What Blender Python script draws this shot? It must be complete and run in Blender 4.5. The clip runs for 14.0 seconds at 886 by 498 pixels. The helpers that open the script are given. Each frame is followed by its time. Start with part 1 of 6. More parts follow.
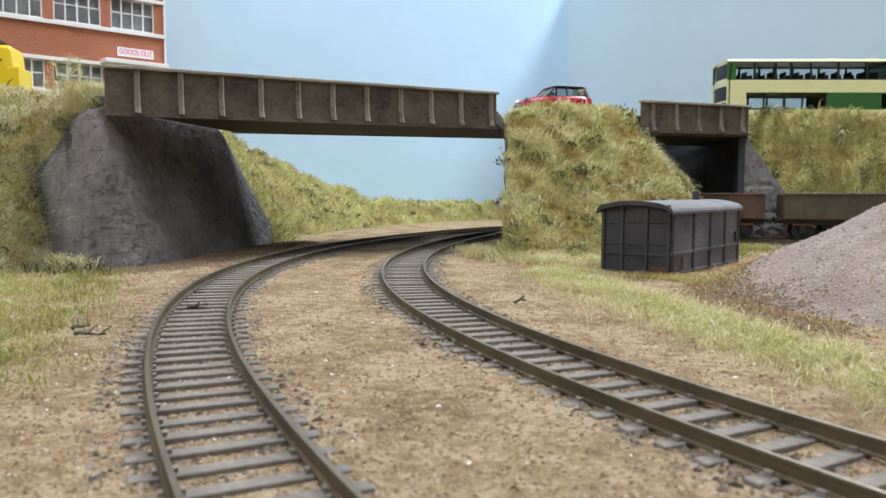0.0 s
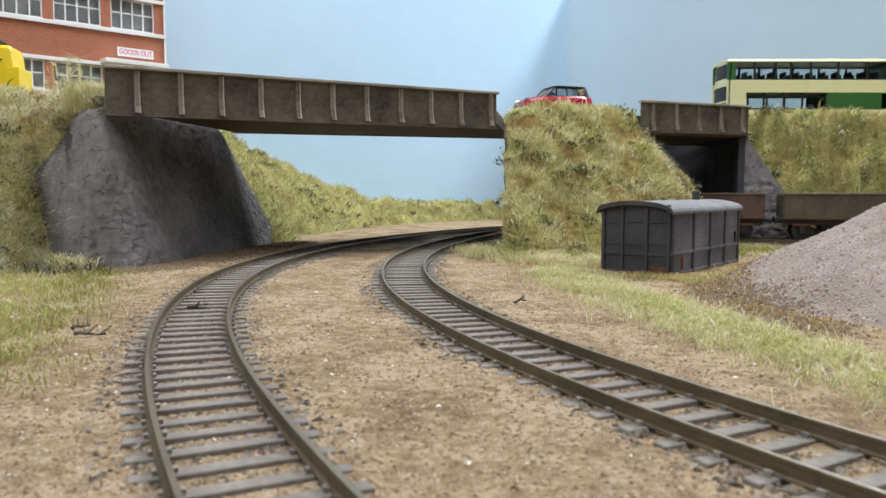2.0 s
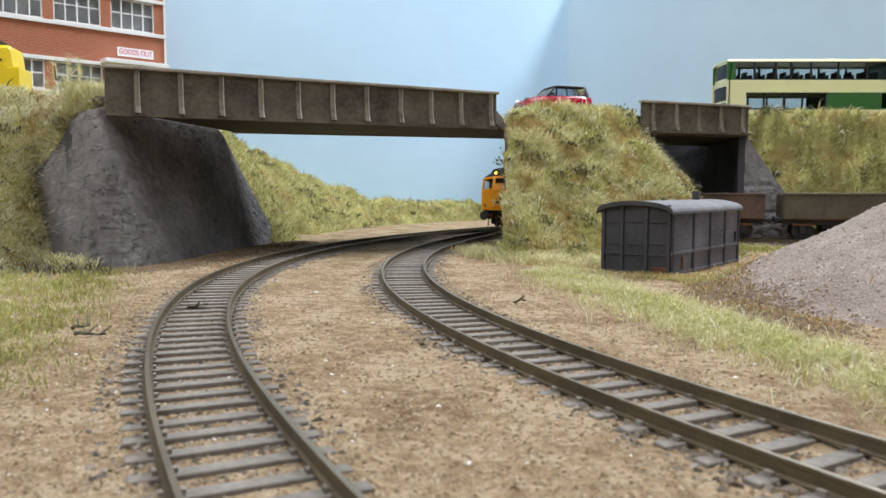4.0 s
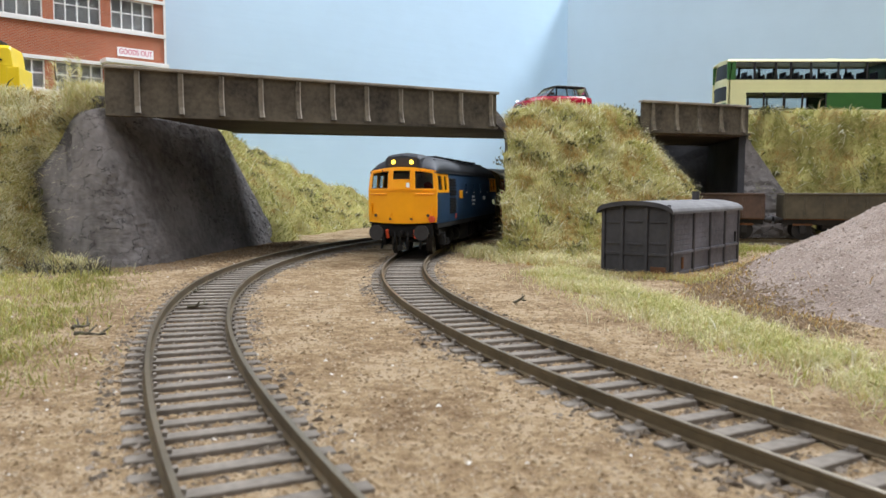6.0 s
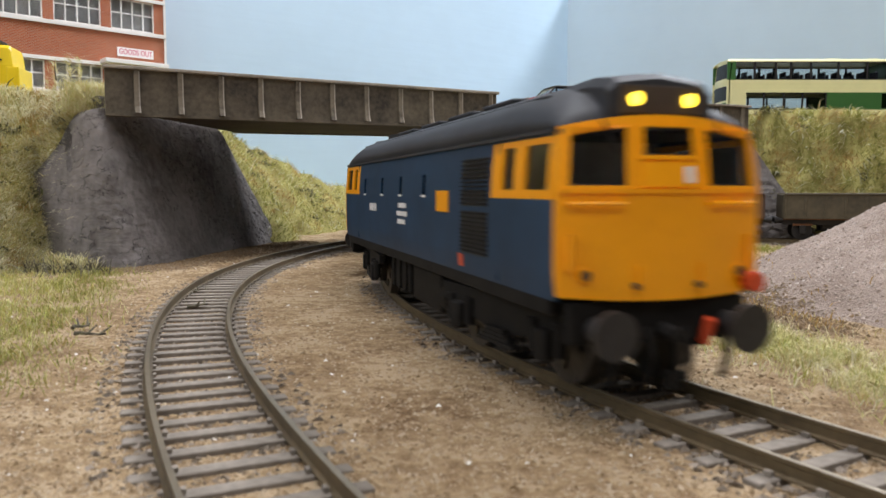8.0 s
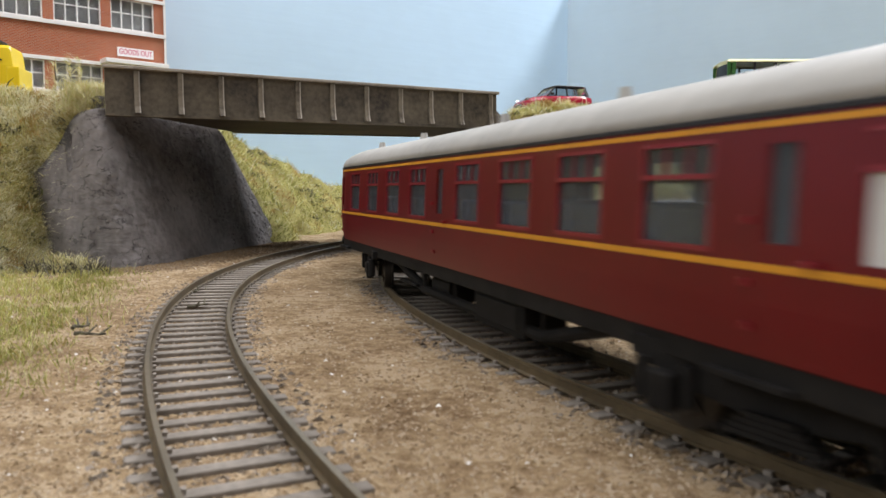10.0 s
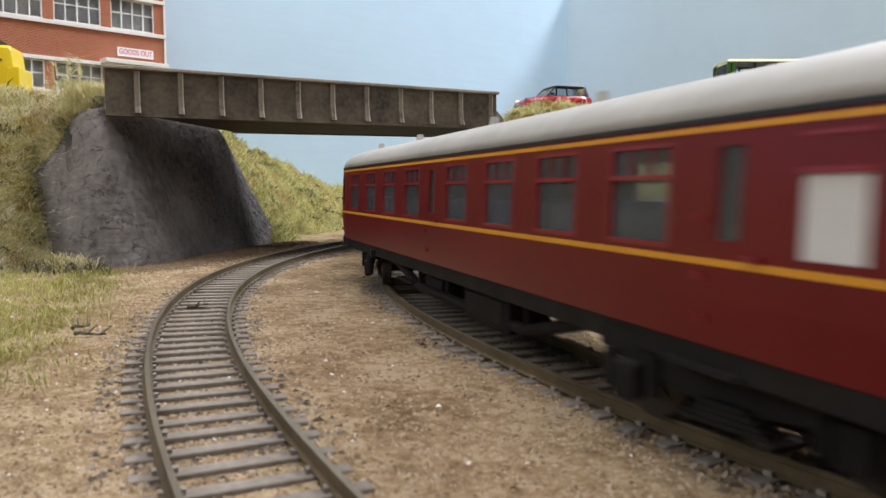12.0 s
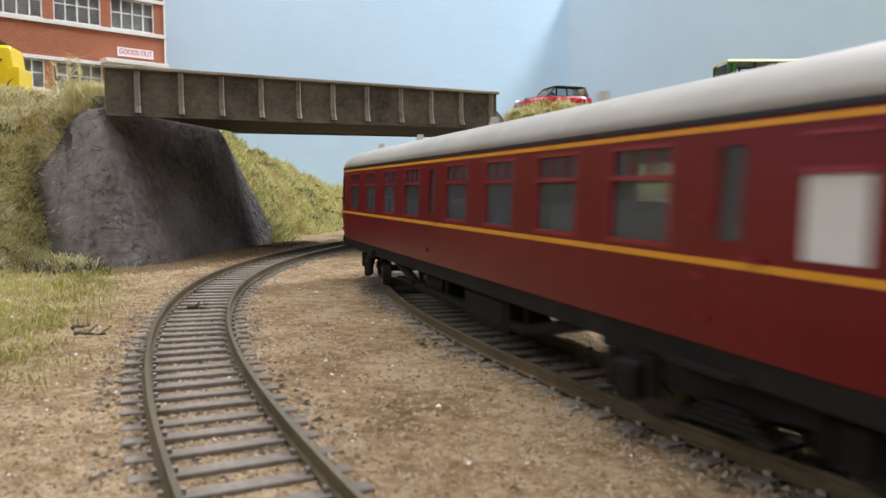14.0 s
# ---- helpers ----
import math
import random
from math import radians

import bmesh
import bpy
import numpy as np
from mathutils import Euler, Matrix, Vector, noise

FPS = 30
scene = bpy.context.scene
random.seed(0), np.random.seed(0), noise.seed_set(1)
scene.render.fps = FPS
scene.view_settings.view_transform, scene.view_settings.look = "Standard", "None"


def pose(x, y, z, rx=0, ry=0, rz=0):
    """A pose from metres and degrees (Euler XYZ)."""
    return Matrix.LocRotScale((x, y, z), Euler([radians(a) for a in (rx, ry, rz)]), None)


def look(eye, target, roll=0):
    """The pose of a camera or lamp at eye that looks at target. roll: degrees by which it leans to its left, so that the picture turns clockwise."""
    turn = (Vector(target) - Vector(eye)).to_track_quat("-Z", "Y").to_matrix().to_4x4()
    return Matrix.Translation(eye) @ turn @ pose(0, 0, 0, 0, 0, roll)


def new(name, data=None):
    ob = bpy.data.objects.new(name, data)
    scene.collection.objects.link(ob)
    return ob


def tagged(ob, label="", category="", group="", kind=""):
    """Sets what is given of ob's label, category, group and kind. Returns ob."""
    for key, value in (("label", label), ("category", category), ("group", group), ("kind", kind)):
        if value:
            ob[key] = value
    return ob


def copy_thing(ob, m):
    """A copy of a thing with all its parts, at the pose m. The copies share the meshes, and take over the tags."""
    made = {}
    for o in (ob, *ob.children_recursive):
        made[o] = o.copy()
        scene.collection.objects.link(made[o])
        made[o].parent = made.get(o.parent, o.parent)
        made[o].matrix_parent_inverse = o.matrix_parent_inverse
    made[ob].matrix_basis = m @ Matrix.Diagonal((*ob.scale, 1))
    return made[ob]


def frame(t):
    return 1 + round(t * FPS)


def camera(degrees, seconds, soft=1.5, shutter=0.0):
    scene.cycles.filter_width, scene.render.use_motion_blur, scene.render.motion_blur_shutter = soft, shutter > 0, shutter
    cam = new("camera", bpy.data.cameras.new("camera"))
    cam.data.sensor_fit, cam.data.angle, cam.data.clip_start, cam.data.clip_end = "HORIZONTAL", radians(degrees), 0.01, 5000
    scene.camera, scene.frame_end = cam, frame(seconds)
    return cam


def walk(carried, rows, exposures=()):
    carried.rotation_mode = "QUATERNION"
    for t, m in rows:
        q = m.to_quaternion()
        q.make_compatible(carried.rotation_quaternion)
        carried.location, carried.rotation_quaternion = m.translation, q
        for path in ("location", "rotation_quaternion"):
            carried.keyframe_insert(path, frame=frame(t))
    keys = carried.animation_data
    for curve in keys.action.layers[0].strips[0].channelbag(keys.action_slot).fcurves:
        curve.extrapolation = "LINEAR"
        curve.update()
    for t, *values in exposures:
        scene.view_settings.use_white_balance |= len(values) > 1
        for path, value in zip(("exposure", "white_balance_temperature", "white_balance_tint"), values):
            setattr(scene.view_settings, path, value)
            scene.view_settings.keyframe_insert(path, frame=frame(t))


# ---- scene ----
# 4 mm scale model railway. Lengths below are in millimetres and turned into metres by U.
U = 0.001
EYE_Z = 32.8
cam = camera(60.66, 14.0, soft=1.5, shutter=0.5)
cam.data.dof.use_dof = True
cam.data.dof.focus_distance = 0.40
cam.data.dof.aperture_fstop = 62.0
TILT = math.degrees(math.atan((441 - 336.2) / 1340.0))
stand = pose(0, 0, EYE_Z * U, 90 - TILT, 0, 0)
walk(cam, [(0.0, stand), (14.0, stand)], exposures=[(0.0, 0.0, 6500, 11), (5.0, 0.0, 6500, 11), (7.5, -0.05, 7000, 15.0), (14.0, -0.08, 7000, 15.0)])

# ---------------------------------------------------------------- light
world = bpy.data.worlds.new("room_air")
world.use_nodes = True
world.node_tree.nodes["Background"].inputs[0].default_value = (0.80, 0.90, 1.0, 1)
world.node_tree.nodes["Background"].inputs[1].default_value = 0.05
scene.world = world


def area_lamp(name, eye, target, sx, sy, watts, colour):
    data = bpy.data.lights.new(name, "AREA")
    data.shape, data.size, data.size_y = "RECTANGLE", sx * U, sy * U
    data.energy, data.color = watts, colour
    ob = new(name, data)
    ob.matrix_world = look(Vector(eye) * U, Vector(target) * U)
    return ob


area_lamp("window_light", (760, 1100, 1180), (-100, 600, 0), 420, 300, 30, (0.80, 0.89, 1.0))
area_lamp("ceiling_light", (60, 230, 1390), (60, 231, 0), 1000, 650, 20, (0.85, 0.91, 1.0))
# fill lamp added behind the camera to brighten front faces
area_lamp("front_ceiling_light", (60, -900, 1200), (20, 400, 40), 1500, 500, 9.5, (0.86, 0.92, 1.0))
area_lamp("west_window_light", (-1300, -350, 850), (-150, 370, 40), 420, 500, 8.5, (0.84, 0.91, 1.0))

# ---------------------------------------------------------------- materials


def mat(name, col, rough=0.6, metal=0.0, var=0.25, scale=120.0, fine=900.0, bump=0.0, tint=None, island=0.0, spec=0.5, bump_scale=None):
    """A painted or grained surface: colour varied at two scales, roughness varied, fine relief."""
    m = bpy.data.materials.new(name)
    m.use_nodes = True
    n, l = m.node_tree.nodes, m.node_tree.links
    b = n["Principled BSDF"]
    b.inputs["Roughness"].default_value = rough
    b.inputs["Metallic"].default_value = metal
    b.inputs["Specular IOR Level"].default_value = spec
    tc = n.new("ShaderNodeTexCoord")
    n1 = n.new("ShaderNodeTexNoise")
    n1.inputs["Scale"].default_value, n1.inputs["Detail"].default_value = scale, 4
    n2 = n.new("ShaderNodeTexNoise")
    n2.inputs["Scale"].default_value, n2.inputs["Detail"].default_value = fine, 3
    for q in (n1, n2):
        l.new(tc.outputs["Object"], q.inputs["Vector"])
    add = n.new("ShaderNodeMath")
    add.operation = "MULTIPLY_ADD"
    l.new(n2.outputs["Fac"], add.inputs[0])
    add.inputs[1].default_value = 0.5
    l.new(n1.outputs["Fac"], add.inputs[2])
    ramp = n.new("ShaderNodeValToRGB")
    lo = tint if tint else tuple(c * (1 - var) for c in col)
    hi = tuple(min(1, c * (1 + var)) for c in col)
    e = ramp.color_ramp.elements
    e[0].position, e[1].position = 0.50, 1.0
    e[0].color, e[1].color = (*lo, 1), (*hi, 1)
    k = e.new(0.74)
    k.color = (*col, 1)
    l.new(add.outputs[0], ramp.inputs[0])
    out = ramp.outputs[0]
    if island:
        geo = n.new("ShaderNodeNewGeometry")
        hsv = n.new("ShaderNodeHueSaturation")
        mr = n.new("ShaderNodeMapRange")
        mr.inputs[3].default_value, mr.inputs[4].default_value = 1 - island, 1 + island
        l.new(geo.outputs["Random Per Island"], mr.inputs[0])
        l.new(mr.outputs[0], hsv.inputs["Value"])
        l.new(out, hsv.inputs["Color"])
        out = hsv.outputs[0]
    l.new(out, b.inputs["Base Color"])
    if bump:
        n3 = n.new("ShaderNodeTexNoise")
        n3.inputs["Scale"].default_value, n3.inputs["Detail"].default_value = bump_scale or fine, 5
        l.new(tc.outputs["Object"], n3.inputs["Vector"])
        bp = n.new("ShaderNodeBump")
        bp.inputs["Strength"].default_value, bp.inputs["Distance"].default_value = 0.8, bump * U
        l.new(n3.outputs["Fac"], bp.inputs["Height"])
        l.new(bp.outputs[0], b.inputs["Normal"])
    return m


def palette(name, stops, rough=0.8, spec=0.3, through_light=0.0):
    """Colour picked per loose piece from a list of colours."""
    m = bpy.data.materials.new(name)
    m.use_nodes = True
    n, l = m.node_tree.nodes, m.node_tree.links
    b = n["Principled BSDF"]
    b.inputs["Roughness"].default_value, b.inputs["Specular IOR Level"].default_value = rough, spec
    geo = n.new("ShaderNodeNewGeometry")
    ramp = n.new("ShaderNodeValToRGB")
    e = ramp.color_ramp.elements
    for i, c in enumerate(stops):
        k = e[i] if i < 2 else e.new(0.5)
        k.color = (*c, 1)
    for i, k in enumerate(list(e)):
        k.position = i / (len(stops) - 1)
    for i, c in enumerate(stops):
        e[i].color = (*c, 1)
    l.new(geo.outputs["Random Per Island"], ramp.inputs[0])
    l.new(ramp.outputs[0], b.inputs["Base Color"])
    if through_light:
        tr, mix = n.new("ShaderNodeBsdfTranslucent"), n.new("ShaderNodeMixShader")
        mix.inputs[0].default_value = through_light
        l.new(ramp.outputs[0], tr.inputs["Color"])
        l.new(b.outputs[0], mix.inputs[1])
        l.new(tr.outputs[0], mix.inputs[2])
        l.new(mix.outputs[0], n["Material Output"].inputs["Surface"])
    return m


def glass(name, col=(0.8, 0.85, 0.85), rough=0.05):
    m = bpy.data.materials.new(name)
    m.use_nodes = True
    b = m.node_tree.nodes["Principled BSDF"]
    b.inputs["Base Color"].default_value = (*col, 1)
    b.inputs["Roughness"].default_value = rough
    b.inputs["Transmission Weight"].default_value = 1.0
    b.inputs["IOR"].default_value = 1.2
    return m


def glow(name, col, strength):
    m = bpy.data.materials.new(name)
    m.use_nodes = True
    b = m.node_tree.nodes["Principled BSDF"]
    b.inputs["Base Color"].default_value = (*col, 1)
    b.inputs["Emission Color"].default_value = (*col, 1)
    b.inputs["Emission Strength"].default_value = strength
    return m




def brushed_wall(name, col):
    """Emulsion on board, laid on with a brush: faint level streaks, a few specks."""
    m = mat(name, col, 0.75, var=0.035, scale=7, fine=40)
    n, l = m.node_tree.nodes, m.node_tree.links
    tc, mp, nz, bp = n["Texture Coordinate"], n.new("ShaderNodeMapping"), n.new("ShaderNodeTexNoise"), n.new("ShaderNodeBump")
    mp.inputs["Scale"].default_value = (20, 20, 150)
    nz.inputs["Scale"].default_value, nz.inputs["Detail"].default_value = 1.0, 4
    bp.inputs["Strength"].default_value, bp.inputs["Distance"].default_value = 0.5, 0.4 * U
    l.new(tc.outputs["Object"], mp.inputs["Vector"])
    l.new(mp.outputs[0], nz.inputs["Vector"])
    l.new(nz.outputs["Fac"], bp.inputs["Height"])
    l.new(bp.outputs[0], n["Principled BSDF"].inputs["Normal"])
    return m


def earth_material():
    """Fine sawdust-like scatter: tan grains, brown blotches, rough relief."""
    m = bpy.data.materials.new("earth_scatter")
    m.use_nodes = True
    n, l = m.node_tree.nodes, m.node_tree.links
    b = n["Principled BSDF"]
    b.inputs["Roughness"].default_value, b.inputs["Specular IOR Level"].default_value = 0.95, 0.12
    tc = n.new("ShaderNodeTexCoord")
    blot, grain = n.new("ShaderNodeTexNoise"), n.new("ShaderNodeTexNoise")
    blot.inputs["Scale"].default_value, blot.inputs["Detail"].default_value, blot.inputs["Roughness"].default_value = 46, 6, 0.72
    grain.inputs["Scale"].default_value, grain.inputs["Detail"].default_value, grain.inputs["Roughness"].default_value = 300, 5, 0.75
    for q in (blot, grain):
        l.new(tc.outputs["Object"], q.inputs["Vector"])
    mix = n.new("ShaderNodeMath")
    mix.operation = "MULTIPLY_ADD"
    l.new(grain.outputs["Fac"], mix.inputs[0])
    mix.inputs[1].default_value = 1.0
    l.new(blot.outputs["Fac"], mix.inputs[2])
    ramp = n.new("ShaderNodeValToRGB")
    e = ramp.color_ramp.elements
    for pos, c in ((0.66, (0.120, 0.074, 0.038)), (0.82, (0.210, 0.138, 0.076)), (0.95, (0.315, 0.225, 0.127)), (1.0, (0.345, 0.252, 0.148))):
        k = e.new(pos)
        k.color = (*c, 1)
    e.remove(e[0])
    e.remove(e[-1])
    e[-1].color = (0.375, 0.281, 0.178, 1)
    shift = n.new("ShaderNodeMath")
    shift.operation = "MULTIPLY"
    shift.inputs[1].default_value = 0.92
    l.new(mix.outputs[0], shift.inputs[0])
    l.new(shift.outputs[0], ramp.inputs[0])
    l.new(ramp.outputs[0], b.inputs["Base Color"])
    bp = n.new("ShaderNodeBump")
    bp.inputs["Strength"].default_value, bp.inputs["Distance"].default_value = 0.9, 1.6 * U
    l.new(grain.outputs["Fac"], bp.inputs["Height"])
    l.new(bp.outputs[0], b.inputs["Normal"])
    return m


def stone_material():
    """Carved filler stone: grey, uneven, with thin dark cracks."""
    m = mat("grey_abutment_stone", (0.185, 0.168, 0.160), 0.9, var=0.4, scale=30, fine=240, tint=(0.095, 0.083, 0.076))
    n, l = m.node_tree.nodes, m.node_tree.links
    b, tc = n["Principled BSDF"], n["Texture Coordinate"]
    mp, cr = n.new("ShaderNodeMapping"), n.new("ShaderNodeTexNoise")
    mp.inputs["Scale"].default_value = (1, 1, 1.7)
    cr.inputs["Scale"].default_value, cr.inputs["Detail"].default_value, cr.inputs["Roughness"].default_value = 62, 5, 0.6
    l.new(tc.outputs["Object"], mp.inputs["Vector"])
    l.new(mp.outputs[0], cr.inputs["Vector"])
    sub, ab, rg = n.new("ShaderNodeMath"), n.new("ShaderNodeMath"), n.new("ShaderNodeMapRange")
    sub.operation, ab.operation = "SUBTRACT", "ABSOLUTE"
    sub.inputs[1].default_value = 0.5
    l.new(cr.outputs["Fac"], sub.inputs[0])
    l.new(sub.outputs[0], ab.inputs[0])
    rg.inputs[1].default_value, rg.inputs[2].default_value, rg.inputs[3].default_value, rg.inputs[4].default_value = 0.001, 0.006, 0.0, 1.0
    l.new(ab.outputs[0], rg.inputs[0])
    # cracks only in places
    pt, gate, mx = n.new("ShaderNodeTexNoise"), n.new("ShaderNodeMath"), n.new("ShaderNodeMath")
    pt.inputs["Scale"].default_value = 34
    l.new(tc.outputs["Object"], pt.inputs["Vector"])
    gate.operation, mx.operation = "LESS_THAN", "MAXIMUM"
    gate.inputs[1].default_value = 0.46
    l.new(pt.outputs["Fac"], gate.inputs[0])
    l.new(gate.outputs[0], mx.inputs[0])
    l.new(rg.outputs[0], mx.inputs[1])
    mul = n.new("ShaderNodeMixRGB")
    mul.inputs[1].default_value = (0.04, 0.035, 0.034, 1)
    src = b.inputs["Base Color"].links[0].from_socket
    l.new(mx.outputs[0], mul.inputs[0])
    l.new(src, mul.inputs[2])
    l.new(mul.outputs[0], b.inputs["Base Color"])
    gr, b1, b2 = n.new("ShaderNodeTexNoise"), n.new("ShaderNodeBump"), n.new("ShaderNodeBump")
    gr.inputs["Scale"].default_value, gr.inputs["Detail"].default_value = 330, 5
    l.new(mp.outputs[0], gr.inputs["Vector"])
    b1.inputs["Strength"].default_value, b1.inputs["Distance"].default_value = 0.55, 1.2 * U
    b2.inputs["Strength"].default_value, b2.inputs["Distance"].default_value = 1.0, 1.0 * U
    l.new(gr.outputs["Fac"], b1.inputs["Height"])
    l.new(mx.outputs[0], b2.inputs["Height"])
    l.new(b1.outputs[0], b2.inputs["Normal"])
    l.new(b2.outputs[0], b.inputs["Normal"])
    return m


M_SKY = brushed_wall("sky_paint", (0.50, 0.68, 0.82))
# right board's shade is put into this darker, greyer paint
M_SHADED_SKY = brushed_wall("grey_blue_paint", (0.46, 0.575, 0.645))
M_EARTH = earth_material()
M_GRAIN = palette("earth_grains", [(0.18, 0.120, 0.066), (0.255, 0.178, 0.103), (0.330, 0.240, 0.150), (0.350, 0.262, 0.170), (0.43, 0.35, 0.25), (0.20, 0.134, 0.074)], 0.95, 0.15)
M_SOIL = mat("grass_soil", (0.30, 0.27, 0.10), 0.95, var=0.4, scale=60, fine=400, bump=0.8, tint=(0.20, 0.16, 0.06), spec=0.1)
M_GRASS = palette("static_grass", [(0.30, 0.33, 0.07), (0.47, 0.47, 0.13), (0.60, 0.55, 0.24), (0.50, 0.36, 0.13), (0.42, 0.45, 0.10), (0.70, 0.65, 0.38), (0.34, 0.36, 0.09)], 0.65, 0.4, 0.3)
M_GRASS_DRY = palette("straw_grass", [(0.62, 0.56, 0.28), (0.76, 0.70, 0.42), (0.55, 0.54, 0.22), (0.60, 0.46, 0.22), (0.80, 0.76, 0.55), (0.45, 0.46, 0.15)], 0.65, 0.4, 0.3)
M_GRASS_DARK = palette("olive_grass", [(0.20, 0.23, 0.045), (0.30, 0.31, 0.075), (0.34, 0.26, 0.09), (0.25, 0.29, 0.05), (0.44, 0.41, 0.18)], 0.7, 0.3, 0.3)
M_GRASS_DEAD = palette("dead_grass", [(0.40, 0.24, 0.08), (0.54, 0.33, 0.11), (0.32, 0.21, 0.08), (0.48, 0.39, 0.16), (0.60, 0.50, 0.28)], 0.75, 0.3, 0.25)
M_STRAW = palette("pale_straws", [(0.78, 0.75, 0.55), (0.86, 0.84, 0.70), (0.66, 0.62, 0.36), (0.70, 0.58, 0.34)], 0.5, 0.5, 0.2)
M_LICHEN = palette("grey_olive_clumps", [(0.085, 0.085, 0.042), (0.13, 0.127, 0.065), (0.24, 0.225, 0.14), (0.11, 0.118, 0.048)], 0.9, 0.2)
M_BALLAST = palette("dark_ballast", [(0.085, 0.066, 0.048), (0.16, 0.128, 0.098), (0.22, 0.182, 0.142), (0.30, 0.255, 0.21), (0.12, 0.086, 0.056)], 0.95, 0.15)
M_LITTER = palette("leaf_litter", [(0.14, 0.095, 0.055), (0.20, 0.14, 0.085), (0.25, 0.165, 0.09), (0.18, 0.13, 0.085), (0.28, 0.215, 0.15)], 0.95, 0.15)
M_TWIG = palette("brown_twigs", [(0.05, 0.045, 0.03), (0.11, 0.10, 0.07), (0.18, 0.16, 0.11)], 0.9, 0.2)
M_RAIL = mat("weathered_rail", (0.105, 0.076, 0.040), 0.5, metal=0.15, var=0.4, scale=60, fine=500)
M_RAILTOP = mat("dull_rail_top", (0.20, 0.165, 0.115), 0.38, metal=0.5, var=0.2, scale=60, fine=500)
M_SLEEPER = mat("grey_sleeper", (0.215, 0.188, 0.158), 0.92, spec=0.15, var=0.4, scale=90, fine=700, bump=0.15, island=0.25)
M_GIRDER = mat("weathered_girder", (0.105, 0.086, 0.060), 0.7, var=0.6, scale=55, fine=420, bump=0.2, tint=(0.034, 0.026, 0.019))
# worn edges, with the highlights on flange and ribs put into the colour
M_GIRDER_LIT_EDGE = mat("worn_girder_edge", (0.33, 0.29, 0.24), 0.6, var=0.35, scale=50, fine=500, bump=0.1)
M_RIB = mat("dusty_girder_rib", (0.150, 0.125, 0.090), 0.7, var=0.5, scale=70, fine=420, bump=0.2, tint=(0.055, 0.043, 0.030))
# near-black colour stands for the shade under the siding bridge
M_OPENING_SHADE = mat("dark_slate_stone", (0.045, 0.045, 0.050), 0.9, var=0.4, scale=40, fine=300, bump=0.3)
M_DECK = mat("rusty_deck", (0.075, 0.05, 0.033), 0.85, var=0.4, scale=40, fine=400)
M_STONE = stone_material()
M_ROAD = mat("road_tarmac", (0.06, 0.06, 0.062), 0.9, var=0.2, scale=60, fine=700, bump=0.2)
M_ROOM = mat("room_plaster", (0.40, 0.385, 0.36), 0.9, var=0.03, scale=3, fine=30)
M_FLOOR = mat("room_floor", (0.30, 0.24, 0.18), 0.7, var=0.15, scale=5, fine=50)
M_WOOD = mat("baseboard_wood", (0.38, 0.27, 0.16), 0.7, var=0.2, scale=10, fine=90)
M_BLACK = mat("black_plastic", (0.010, 0.009, 0.009), 0.55, var=0.3, scale=90, fine=600)

# ---------------------------------------------------------------- builders


def part(name, bm, material, parent=None, label="", smooth=False):
    """One mesh object out of a bmesh in millimetres, under a thing or a part."""
    for v in bm.verts:
        v.co *= U
    me = bpy.data.meshes.new(name)
    bm.to_mesh(me)
    bm.free()
    for m in (material if isinstance(material, (list, tuple)) else [material]):
        me.materials.append(m)
    if smooth:
        for p in me.polygons:
            p.use_smooth = True
    ob = new(name, me)
    if parent is not None:
        ob.parent = parent
    if label:
        ob["label"] = label
    return ob


def thing(name, label, category, group="", at=(0, 0, 0), turn=0.0, kind=""):
    ob = new(name)
    ob.empty_display_size = 0.005
    ob.matrix_basis = pose(at[0] * U, at[1] * U, at[2] * U, 0, 0, turn)
    return tagged(ob, label, category, group, kind)


def box(bm, x0, x1, y0, y1, z0, z1, bevel=0.0, mi=0):
    vs = [bm.verts.new(c) for c in ((x0, y0, z0), (x1, y0, z0), (x1, y1, z0), (x0, y1, z0), (x0, y0, z1), (x1, y0, z1), (x1, y1, z1), (x0, y1, z1))]
    fs = [bm.faces.new([vs[i] for i in q]) for q in ((3, 2, 1, 0), (4, 5, 6, 7), (0, 1, 5, 4), (1, 2, 6, 5), (2, 3, 7, 6), (3, 0, 4, 7))]
    for f in fs:
        f.material_index = mi
    if bevel:
        es = list({e for f in fs for e in f.edges})
        bmesh.ops.bevel(bm, geom=es, offset=bevel, segments=2, affect="EDGES", profile=0.5)
    return vs


def boxed(*a, **k):
    bm = bmesh.new()
    box(bm, *a, **k)
    return bm


def cyl(bm, p0, p1, r0, r1=None, seg=16, mi=0):
    r1 = r0 if r1 is None else r1
    p0, p1 = Vector(p0), Vector(p1)
    d = (p1 - p0).normalized()
    a = d.orthogonal().normalized()
    b = d.cross(a)
    ra, rb = [], []
    for i in range(seg):
        t = 2 * math.pi * i / seg
        o = a * math.cos(t) + b * math.sin(t)
        ra.append(bm.verts.new(p0 + o * r0))
        rb.append(bm.verts.new(p1 + o * r1))
    fs = [bm.faces.new((ra[i], ra[(i + 1) % seg], rb[(i + 1) % seg], rb[i])) for i in range(seg)]
    fs.append(bm.faces.new(ra[::-1]))
    fs.append(bm.faces.new(rb))
    for f in fs:
        f.material_index = mi
    return fs


def cyled(*a, **k):
    bm = bmesh.new()
    cyl(bm, *a, **k)
    return bm


